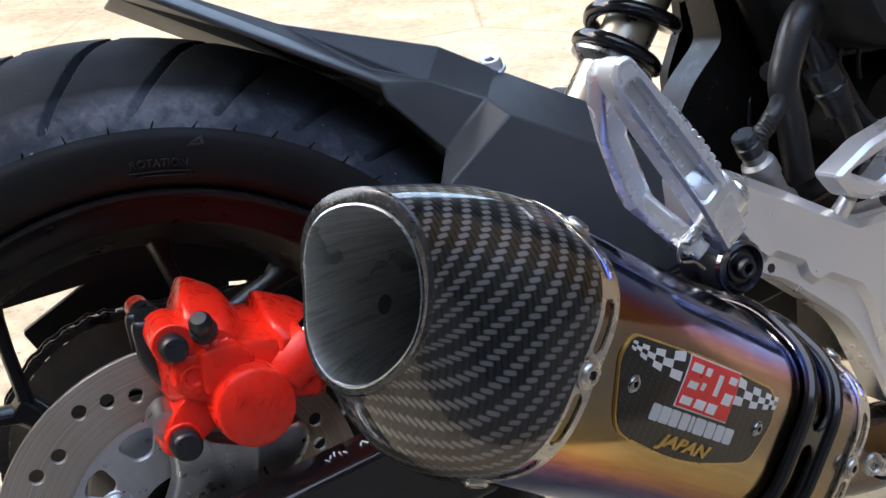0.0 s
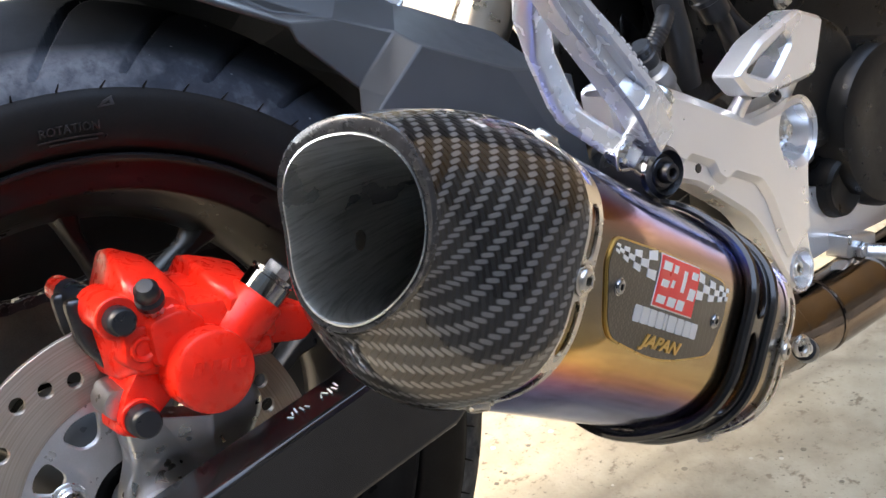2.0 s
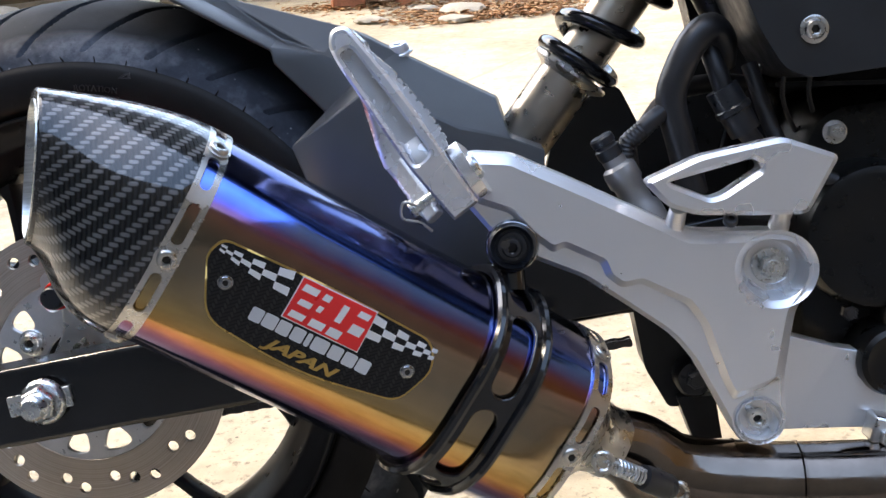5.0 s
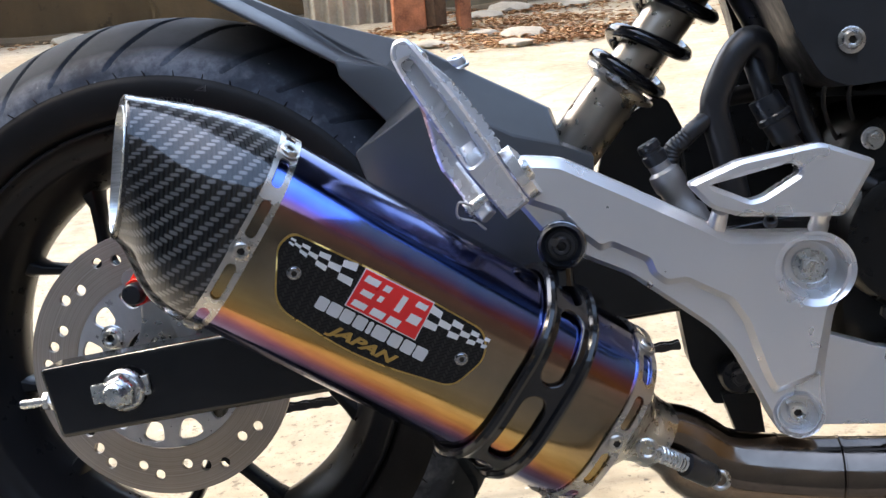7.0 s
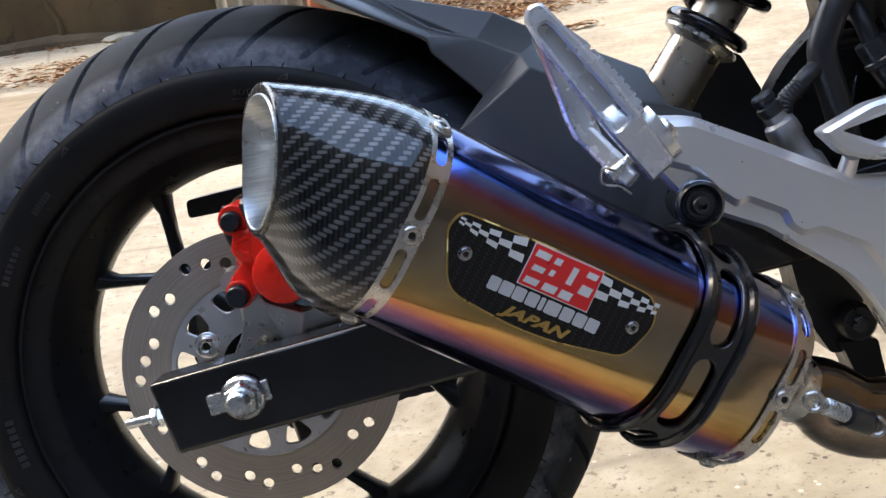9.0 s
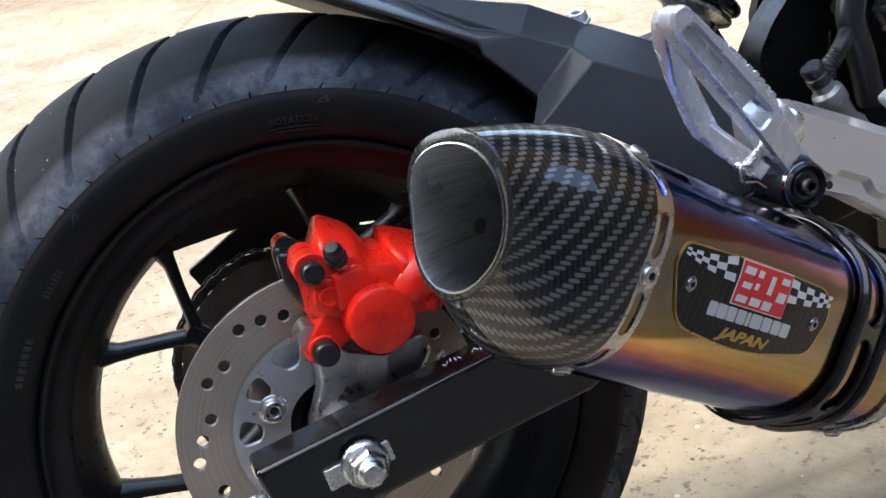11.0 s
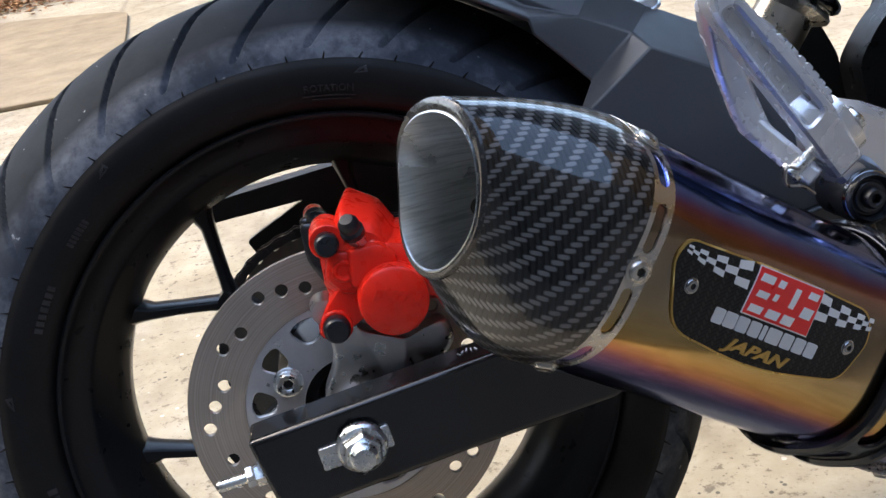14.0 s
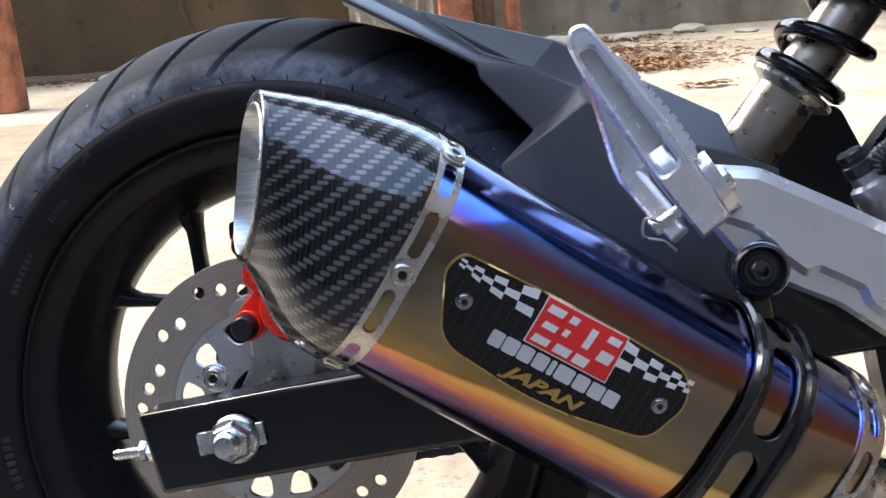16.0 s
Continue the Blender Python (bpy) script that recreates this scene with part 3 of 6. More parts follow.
        o.matrix_world = pose(x, y, 0.15 * s, 0, 0, rng.uniform(0, 360))
        tagged(o, "broken pale lump of concrete on the ground", "stone", "rubble")
    # leaf litter
    verts, faces = [], []
    spots = [(0.25, 4.1, 0.40, 1100), (0.05, 3.8, 0.25, 350), (0.40, 3.85, 0.22, 350), (0.15, 4.6, 0.5, 1200), (-0.05, 5.2, 0.30, 500), (0.25, 5.3, 0.35, 500), (-0.50, 4.5, 0.25, 250),
             (-0.33, 4.55, 0.14, 300), (0.55, 3.2, 0.10, 60), (-1.25, 3.95, 0.40, 800), (-1.35, 4.35, 0.40, 700), (-1.0, 4.1, 0.3, 300), (-2.4, 5.38, 0.9, 250), (-3.3, 5.38, 0.6, 150)]
    for cx, cy, r, n in spots:
        for _ in range(n):
            x, y = rng.gauss(cx, r * 0.6), rng.gauss(cy, r * 0.3)
            if y > 5.4 or y < 2.6:
                continue
            a, s, z, tl = rng.uniform(0, 6.28), rng.uniform(0.009, 0.026), rng.uniform(0.003, 0.016), rng.uniform(-0.5, 0.5)
            b = len(verts)
            for dx, dy, dz in ((-1, 0, 0), (0, -0.45, 0.25), (1, 0, 0), (0, 0.45, 0.25)):
                verts.append((x + s * (dx * math.cos(a) - dy * math.sin(a)), y + s * (dx * math.sin(a) + dy * math.cos(a)), z + s * (dz + 0.3 * tl * dx) + 0.3 * s * abs(tl)))
            faces += [(b, b + 1, b + 2), (b, b + 2, b + 3)]
    tagged(part("leaf_litter", (verts, [], faces), LEAVES, smooth=False), "scattered dry brown leaves on the concrete", "leaves", kind="stuff")
    # a thin brown screed slab that ends in a straight edge
    bm = bmesh.new()
    plate(bm, rounded([(-3.4, 2.05), (-0.44, 2.12), (-0.43, 2.7), (-0.47, 3.3), (-0.9, 3.55), (-3.4, 3.4)], 0.08), [], 0.0, 0.012, lambda x, y, h: Vector((x, y, h)))
    tagged(part("ground_slab", bm, KERB, bevel=0.004), "thin brown stained screed slab on the yard", "slab", kind="structure")
    # broken footing along the foot of the wall
    bm = bmesh.new()
    rings = []
    for k in range(70):
        x = -13.0 + 0.19 * k
        h, d = 0.05 + 0.05 * noise.noise((x * 1.7, 0, 0)), 0.10 + 0.12 * noise.noise((x * 1.1, 5, 0))
        rings.append([Vector((x, y, z)) for y, z in ((5.44, -0.02), (5.44 - d, -0.02), (5.44 - d * 0.85, h * 0.5), (5.44 - d * 0.4, h * 0.9), (5.44, h))])
    loft(bm, rings)
    tagged(part("wall_footing", bm, FOOTING, smooth=False), "broken concrete footing at the wall's foot", "footing", kind="structure")


build_yard()


# ---------------------------------------------------------------- the motorcycle
bike = tagged(new("motorcycle"), "parked small black motorcycle with blued titanium exhaust, on the concrete yard", "motorcycle")
bike.matrix_world = BIKE
WHEEL = frame_of((0, 0, 0), (0, -1, 0), (1, 0, 0))     # local z points out of the right side


def tyre_profile():
    p = [(0.157, -0.046), (0.1655, -0.0508), (0.1688, -0.0526), (0.1702, -0.0560), (0.1716, -0.0588), (0.1750, -0.0607), (0.181, -0.0628), (0.188, -0.0636), (0.1930, -0.0631), (0.1958, -0.0622), (0.1970, -0.0612), (0.1982, -0.0608)]
    tread = [(0.1982, -0.0608), (0.2060, -0.0578), (0.2155, -0.0512), (0.2250, -0.0408), (0.2345, -0.0270), (0.2400, -0.0133), (0.2416, 0.0)]
    fine = [(q.x, q.y) for q in spline([Vector((r, y, 0)) for r, y in tread], 10)]
    coarse = [(q.x, q.y) for q in spline([Vector((r, y, 0)) for r, y in tread], 2)]
    return p[:-1], fine, [(r, -y) for r, y in coarse[-2::-1]] + [(r, -y) for r, y in p[-2::-1]]


def build_tyre(wheel):
    sidewall, tread, rest = tyre_profile()
    prof = sidewall + tread + rest
    n, m = 2160, len(prof)
    a0, b0 = len(sidewall), len(sidewall) + len(tread)
    ang = np.arange(n) * 2 * math.pi / n
    r = np.tile(np.array([p[0] for p in prof]), (n, 1))
    y = np.tile(np.array([p[1] for p in prof]), (n, 1))
    count, first = 31, math.radians(86.2)
    for j in range(a0 + 9, b0 + 8):
        s = min(1.0, (j - a0 - 4) / (b0 - a0 - 8)) if j < b0 else 1.0 + 0.05 * (j - b0)
        half = 0.0098 * math.sqrt(1 - max(0.0, (a0 + 12 - j) / 4.0) ** 2) * (1 if s < 1 else 0.8)
        if s > 1.1:
            continue
        shift = math.radians(14.0) * s ** 1.25
        d = (ang - (first - shift)) % (2 * math.pi / count)
        d = np.minimum(d, 2 * math.pi / count - d)
        r[:, j] -= 0.0055 * np.clip((half + 0.0018 - d) / 0.0042, 0, 1)
    co = np.stack([r * np.cos(ang)[:, None], y, r * np.sin(ang)[:, None]], -1).reshape(-1, 3)
    i, j = np.meshgrid(np.arange(n), np.arange(m - 1), indexing="ij")
    k = (i + 1) % n
    quads = np.stack([i * m + j, i * m + j + 1, k * m + j + 1, k * m + j], -1).reshape(-1, 4)
    me = bpy.data.meshes.new("tyre")
    me.vertices.add(len(co))
    me.vertices.foreach_set("co", co.ravel())
    me.loops.add(quads.size)
    me.polygons.add(len(quads))
    me.loops.foreach_set("vertex_index", quads.ravel())
    me.polygons.foreach_set("loop_start", np.arange(len(quads)) * 4)
    me.polygons.foreach_set("material_index", np.where((j.ravel() >= a0) & (j.ravel() < b0 + 12), 0, 1))
    me.update(calc_edges=True)
    me.materials.append(RUBBER)
    me.materials.append(SIDEWALL)
    me.shade_smooth()
    me.set_sharp_from_angle(angle=radians(45))
    tyre = new("tyre", me)
    tyre.parent = wheel
    tagged(tyre, "black rubber tyre with slanted tread grooves")
    # moulding hairs at the shoulder and on the sidewall
    bm = bmesh.new()
    rng = random.Random(2)
    for k in range(62):
        a = 2 * math.pi * (k + 0.3) / 62
        for rr, yy, ln in ((0.1983, -0.0606, 0.005), (0.174 + 0.01 * rng.random(), -0.0605, 0.002)):
            p = Vector((rr * math.cos(a), yy, rr * math.sin(a)))
            out = Vector((math.cos(a) * 0.7, -0.7, math.sin(a) * 0.7)) + 0.3 * Vector((rng.uniform(-1, 1), 0, rng.uniform(-1, 1)))
            tube(bm, [p, p + out.normalized() * ln], [0.0006, 0.0003], 5)
    tagged(part("moulding_hairs", bm, SIDEWALL, wheel), "short rubber moulding hairs", kind="stuff")
    # raised writing and arrows
    def on_side(mid, radius):
        def place(x, z, h):
            a, rr = mid - x / radius, radius + z
            yy = np.interp(rr, [p[0] for p in sidewall], [p[1] for p in sidewall])
            return Vector((rr * math.cos(a), float(yy) - h - 0.0001, rr * math.sin(a)))
        return place
    part("raised_word", text_mesh("ROTATION", 0.0055, on_side(math.radians(82.5), 0.1815), 0.0006), RAISED_RUBBER, wheel, smooth=False)
    for mid, radius, w, hgt in ((82.5, 0.1775, 0.03, 0.0007), (82.0, 0.1755, 0.022, 0.0006), (150, 0.18, 0.03, 0.004), (135, 0.181, 0.018, 0.004), (190, 0.179, 0.036, 0.005), (215, 0.18, 0.03, 0.006)):
        bm = bmesh.new()
        pl = on_side(math.radians(mid), radius)
        if hgt > 0.002:
            for k in range(7):
                x0 = -w / 2 + w * k / 7
                one = plate(bmesh.new(), [(x0, -hgt / 2), (x0 + w / 11, -hgt / 2), (x0 + w / 11, hgt / 2), (x0, hgt / 2)], [], 0, 0.0008, pl)
                part("raised_mark", one, RAISED_RUBBER, wheel, smooth=False)
            bm.free()
            continue
        else:
            plate(bm, [(-w / 2 + w * t / 12, -hgt / 2) for t in range(13)] + [(w / 2 - w * t / 12, hgt / 2) for t in range(13)], [], 0, 0.0009, pl)
        part("raised_mark", bm, RAISED_RUBBER, wheel, smooth=False)
    for mid in (77, 124, 168, 200):
        bm = bmesh.new()
        plate(bm, [(-0.004, -0.002), (0.004, -0.001), (0.003, 0.003), (-0.001, 0.001)], [[(-0.002, -0.001), (0.002, -0.0005), (0.002, 0.0012)]], 0, 0.0005, on_side(math.radians(mid), 0.1915))
        part("raised_arrow", bm, RAISED_RUBBER, wheel, smooth=False)
    return tyre


def build_wheel():
    wheel = new("rear_wheel")
    wheel.parent = bike
    build_tyre(wheel)
    half = [(0.157, 0.0440), (0.1655, 0.0480), (0.1680, 0.0530), (0.1680, 0.0562), (0.1668, 0.0574), (0.1652, 0.0568), (0.1630, 0.0528), (0.1560, 0.0485), (0.1515, 0.0470), (0.1490, 0.0440), (0.1465, 0.0360), (0.1415, 0.0300), (0.1375, 0.0180), (0.1330, 0.0080)]
    prof = half + [(0.1330, -0.0080)] + [(r, -z) for r, z in half[-2::-1]] + [(0.157, -0.030), (0.150, -0.02), (0.146, 0.0), (0.150, 0.02), (0.157, 0.030)]
    bm = bmesh.new()
    lathe(bm, prof, 160, WHEEL, closed=True)
    rim = part("rim", bm, RIM_BLACK, wheel, "black painted cast wheel rim")
    for k in range(5):
        a = math.radians(63.5 + 72 * k)
        bm = bmesh.new()
        def at(rad, da, w, d, y0=0.0):
            c = Vector((math.cos(a + da), 0, math.sin(a + da))) * rad
            t = Vector((-math.sin(a + da), 0, math.cos(a + da)))
            return [c + t * w * sx + Vector((0, y0 + d * sy, 0)) for sx, sy in ((-1, -0.6), (-0.6, -1), (0.6, -1), (1, -0.6), (1, 0.6), (0.6, 1), (-0.6, 1), (-1, 0.6))]
        loft(bm, [at(0.036, 0, 0.010, 0.015), at(0.06, 0, 0.0075, 0.012), at(0.080, 0, 0.0075, 0.011), at(0.0915, 0, 0.0085, 0.010)])
        for s in (-1, 1):
            loft(bm, [at(0.084, s * 0.02, 0.0050, 0.010), at(0.093, s * 0.085, 0.0046, 0.010), at(0.110, s * 0.19, 0.0043, 0.0095), at(0.126, s * 0.262, 0.0048, 0.0105), at(0.1385, s * 0.292, 0.0085, 0.014)])
        part("spoke", bm, RIM_BLACK, wheel, bevel=0.001)
    bm = bmesh.new()
    lathe(bm, [(0, -0.062), (0.030, -0.062), (0.032, -0.055), (0.034, -0.03), (0.042, -0.018), (0.042, 0.018), (0.034, 0.03), (0.031, 0.055), (0.029, 0.060), (0.019, 0.060), (0.017, 0.052), (0, 0.052)], 64, WHEEL)
    part("hub", bm, RIM_BLACK, wheel, "black wheel hub")
    # chain wheel on the far side, with chain
    bm = bmesh.new()
    teeth = []
    for k in range(34 * 4):
        teeth.append((0.0815 if k % 4 in (0, 1) else 0.0755, 2 * math.pi * k / 136))
    outer = [(r * math.cos(t), r * math.sin(t)) for r, t in teeth]
    holes = [circle(0, 0, 0.03, 24)]
    plate(bm, outer, holes, 0, 0.006, lambda x, z, h: Vector((x, 0.072 + h, z)))
    part("chain_wheel", bm, CHAIN_PLATE, wheel, "dull grey steel rear chain wheel")
    wheel["label"] = "black twelve inch rear wheel"
    return wheel


def build_chain():
    bm = bmesh.new()
    plate(bm, rounded([(-0.0075, -0.0038), (0, -0.0022), (0.0075, -0.0038), (0.0075, 0.0038), (0, 0.0022), (-0.0075, 0.0038)], 0.003), [], 0, 0.0016, lambda x, z, h: Vector((x, -0.004 - h, z)))
    plate(bm, rounded([(-0.0075, -0.0038), (0, -0.0022), (0.0075, -0.0038), (0.0075, 0.0038), (0, 0.0022), (-0.0075, 0.0038)], 0.003), [], 0, 0.0016, lambda x, z, h: Vector((x, 0.004 + h, z)))
    for x in (-0.0045, 0.0045):
        lathe(bm, [(0, -0.0065), (0.0022, -0.0065), (0.0022, 0.0065), (0, 0.0065)], 8, frame_of((x, 0, 0), (0, 1, 0)))
    me = bpy.data.meshes.new("chain_link")
    bm.to_mesh(me)
    bm.free()
    me.materials.append(DARK_STEEL)
    chain = new("drive_chain")
    chain.parent = bike
    chain["label"] = "oily dark drive chain"
    R, places = 0.0795, []
    step = 0.0127 / R
    k = 0
    while math.radians(96) + k * step < math.radians(268):
        a = math.radians(96) + k * step
        places.append((R * math.cos(a), R * math.sin(a), a + math.pi / 2))
        k += 1
    for s, z0 in ((1, 0.079), (-1, -0.079)):
        for i in range(30):
            places.append((-0.008 + 0.0127 * i, z0 - s * 0.0012 * i + 0.0004 * i, math.atan2(-s * 0.0012 + 0.0004, 0.0127)))
    for x, z, a in places:
        o = new("link", me)
        o.parent = chain
        o.matrix_local = Matrix.Translation((x, 0.075, z)) @ Matrix.Rotation(-a, 4, "Y")


def build_disc():
    disc = new("brake_disc")
    disc.parent = bike
    disc["label"] = "worn drilled steel brake disc"
    holes = []
    for g in range(6):
        for a, r in ((99.5, 0.0735), (109.2, 0.0780), (118.6, 0.0822), (134.5, 0.0757), (144.0, 0.0802)):
            t = math.radians(a + 60 * g)
            holes.append(circle(r * math.cos(t), r * math.sin(t), 0.0037, 16))
    bm = bmesh.new()
    plate(bm, circle(0, 0, 0.0935, 160), holes + [circle(0, 0, 0.0605, 96)], -0.0018, 0.0018, side(-0.068))
    part("disc_ring", bm, DISC, disc, bevel=0.0004, segments=1)
    holes = [circle(0, 0, 0.0265, 48)]
    for k in range(12):
        t = math.radians(110 + 30 * k)
        big = k % 3 == 0
        def q(r, da):
            return (r * math.cos(t + da), r * math.sin(t + da))
        w = 0.17 if not big else 0.22
        holes.append(rounded([q(0.0425, -0.11), q(0.043, 0.10), q(0.0555, w * 0.75), q(0.0575, 0), q(0.0555, -w)], 0.004, 3))
    bm = bmesh.new()
    plate(bm, circle(0, 0, 0.0608, 128), holes, -0.0025, 0.0012, side(-0.068))
    part("disc_carrier", bm, CARRIER, disc, "grey steel disc carrier with windows", bevel=0.0005, segments=1)
    for k in range(4):
        t = math.radians(149 + 90 * k)
        bolt("disc_bolt", frame_of((0.0385 * math.cos(t), -0.0692, 0.0385 * math.sin(t)), (0, -1, 0)), 0.0072, 0.0062, disc, head="socket", washer=0.0088, label="zinc plated disc bolt")
    return disc


def rounded_block(bm, outline, lo, hi, y, r=0.004, taper=0.0):
    """A casting seen from the side: an outline with rounded corners, from depth lo to hi outwards of y, its outer edge drawn in."""
    o = rounded(outline, r, 4)
    cx, cz = sum(p[0] for p in o) / len(o), sum(p[1] for p in o) / len(o)
    rings = []
    t = hi - lo
    for h, k in ((lo, 1.0), (lo + 0.72 * t, 1.0 - taper * 0.3), (lo + 0.90 * t, 0.965 - taper), (hi - 0.02 * t, 0.90 - taper), (hi, 0.82 - taper)):
        rings.append([Vector((cx + (x - cx) * k, y - h, cz + (z - cz) * k)) for x, z in o])
    loft(bm, [r_[::-1] for r_ in rings])


def build_caliper():
    cal = new("brake_caliper")
    cal.parent = bike
    cal["label"] = "red painted single piston brake caliper"
    bm = bmesh.new()
    # body over the disc, the two shoulders, the lugs, all one casting
    def block(rows, r=0.005, ledge=0.0):
        rings = []
        for y, x0, x1, z0, z1, tilt in rows:
            up = ledge * (z1 - z0)
            o = rounded([(x0, z0), (x1, z0 - tilt), (x1, z1 - tilt - 0.45 * (z1 - z0) * (ledge > 0)), (x1 - up, z1 - tilt), (x0 + up, z1), (x0, z1 - 0.45 * (z1 - z0) * (ledge > 0))] if ledge else [(x0, z0), (x1, z0 - tilt), (x1, z1 - tilt), (x0, z1)], r, 3)
            rings.append([Vector((x, y, z)) for x, z in o])
        loft(bm, rings)
    block([(-0.028, 0.000, 0.080, 0.072, 0.104, 0.016), (-0.060, -0.002, 0.082, 0.070, 0.110, 0.018), (-0.092, 0.000, 0.076, 0.070, 0.108, 0.018), (-0.104, 0.006, 0.070, 0.074, 0.103, 0.016), (-0.106, 0.012, 0.064, 0.078, 0.098, 0.015)])
    block([(-0.026, 0.018, 0.044, 0.086, 0.107, 0.006), (-0.046, 0.014, 0.048, 0.086, 0.1205, 0.009), (-0.062, 0.0125, 0.0480, 0.086, 0.1240, 0.011), (-0.092, 0.0075, 0.0430, 0.088, 0.1200, 0.010), (-0.101, 0.009, 0.039, 0.090, 0.1130, 0.008), (-0.105, 0.013, 0.035, 0.093, 0.108, 0.006)], 0.0034, 0.25)
    block([(-0.026, 0.055, 0.080, 0.076, 0.092, 0.007), (-0.046, 0.052, 0.086, 0.074, 0.104, 0.010), (-0.060, 0.0505, 0.0880, 0.072, 0.1065, 0.013), (-0.092, 0.0465, 0.0800, 0.072, 0.1030, 0.011), (-0.103, 0.050, 0.074, 0.072, 0.097, 0.008), (-0.107, 0.053, 0.070, 0.074, 0.092, 0.006)], 0.0034, 0.2)
    part("caliper_body", bm, RED, cal)
    # boss for the bleeder
    bm = bmesh.new()
    rounded_block(bm, [(0.012, 0.076), (0.036, 0.070), (0.041, 0.090), (0.032, 0.0985), (0.014, 0.0975)], 0.02, 0.046, -0.066, 0.004)
    tube(bm, [(0.0225, -0.0990, 0.0930), (0.0215, -0.1040, 0.0985)], [0.0095, 0.0088], 20)
    part("bleeder_boss", bm, RED, cal)
    # pin boss and arms
    bm = bmesh.new()
    rounded_block(bm, [(-0.010, 0.050), (-0.002, 0.046), (0.010, 0.052), (0.024, 0.060), (0.026, 0.082), (0.010, 0.080), (-0.004, 0.066)], 0.012, 0.036, -0.066, 0.005)
    rounded_block(bm, [(0.000, 0.082), (0.008, 0.074), (0.020, 0.078), (0.020, 0.096), (0.004, 0.098)], 0.01, 0.040, -0.068, 0.004)
    part("pin_arm", bm, RED, cal)
    # arm towards the exhaust
    bm = bmesh.new()
    rounded_block(bm, [(0.060, 0.062), (0.092, 0.052), (0.100, 0.058), (0.098, 0.070), (0.070, 0.080)], 0.0, 0.030, -0.066, 0.004)
    part("hose_arm", bm, RED, cal)
    bm = bmesh.new()
    tube(bm, [(0.001, -0.040, 0.1085), (0.0015, -0.054, 0.1075)], [0.0062, 0.0066], 20)
    part("pin_lug", bm, RED, cal, bevel=0.0008)
    bm = bmesh.new()
    lathe(bm, [(0, 0), (0.0135, 0), (0.0135, 0.021), (0.0126, 0.0225), (0, 0.0225)], 32, frame_of((0.0540, -0.0979, 0.0727), (0.80, -0.12, 0.56)))
    part("hose_boss", bm, RED, cal, bevel=0.0008)
    bm = bmesh.new()
    tube(bm, [(0.002, -0.078, 0.0560), (0.001, -0.104, 0.0555)], [0.0092, 0.0090], 24)
    part("lower_pin_boss", bm, RED, cal, bevel=0.0008)
    bm = bmesh.new()
    tube(bm, [(0.006, -0.075, 0.1035), (0.005, -0.105, 0.1025)], [0.0098, 0.0098], 24)
    part("upper_pin_boss", bm, RED, cal, bevel=0.0008)
    bm = bmesh.new()
    pc = frame_of((0.034, -0.0935, 0.0672), (-0.02, -1, 0.02), (1, 0, -0.25))
    lathe(bm, [(0, 0), (0.0192, 0), (0.0192, 0.0245), (0.0186, 0.0290), (0.0170, 0.0302), (0, 0.0304)], 64, pc)
    pist = part("piston_housing", bm, RED, cal, "round red piston housing with raised maker's mark")
    for k, w in enumerate((0.0036, 0.0012, 0.0036, 0.0036, 0.0012, 0.0036)):
        bm = bmesh.new()
        x = -0.0115 + 0.0043 * k
        plate(bm, [(x, -0.0026), (x + w * 0.8, -0.0026), (x + w * 0.8 + 0.0016, 0.0026), (x + 0.0016, 0.0026)], [], 0.0, 0.0006, lambda a, b, h: pc @ Vector((a, b - 0.001 + 0.004, 0.0303 + h)))
        part("raised_bar", bm, RED, pist, smooth=False)
    bm = bmesh.new()
    lathe(bm, [(0.0062, 0.024), (0.0062, 0.0300), (0.0056, 0.0312), (0.0044, 0.0312), (0.0032, 0.0298), (0.0029, 0.020), (0, 0.020)], 24, frame_of((0.0105, -0.0785, 0.0862), (0, -1, 0)))
    part("bolt_hole", bm, RED, cal)
    # rubber caps, bleeder, banjo bolt
    for x, y, z, r in ((0.0045, -0.1045, 0.1022, 0.0066), (0.0008, -0.1035, 0.0552, 0.0074)):
        bm = bmesh.new()
        lathe(bm, [(0, 0), (r, 0), (r, 0.006), (r * 0.94, 0.0085), (r * 0.8, 0.0095), (0, 0.0098)], 32, frame_of((x, y, z), (0, -1, 0)))
        part("pin_cap", bm, CAP_RUBBER, cal, "black rubber pin cap")
    bm = bmesh.new()
    bl = frame_of((0.0218, -0.1035, 0.0975), (-0.22, -0.58, 0.78))
    lathe(bm, [(0, 0), (0.0048, 0), (0.0048, 0.008), (0.0036, 0.0085), (0.0036, 0.011), (0, 0.011)], 6, bl)
    bleed = part("bleeder_screw", bm, ZINC, cal, "zinc bleeder screw")
    bm = bmesh.new()
    lathe(bm, [(0, 0.0095), (0.0064, 0.0095), (0.0066, 0.013), (0.0052, 0.0145), (0.0058, 0.016), (0.0055, 0.0195), (0.0036, 0.0222), (0, 0.0224)], 24, bl)
    part("bleeder_cap", bm, CAP_RUBBER, bleed, "black rubber dust cap")
    bm = bmesh.new()
    hb = frame_of((0.0715, -0.1005, 0.0850), (0.80, -0.12, 0.56))
    lathe(bm, [(0, 0), (0.0112, 0), (0.0112, 0.0095), (0.0100, 0.0100), (0.0100, 0.0110), (0.0116, 0.0112), (0.0116, 0.0126), (0, 0.0128)], 36, hb)
    lathe(bm, [(0, 0.0126), (0.0072, 0.0126), (0.0072, 0.0175), (0.006, 0.0185), (0, 0.0185)], 6, hb)
    part("banjo_bolt", bm, GREY_CHROME, cal, "plated hose bolt")
    bm = bmesh.new()
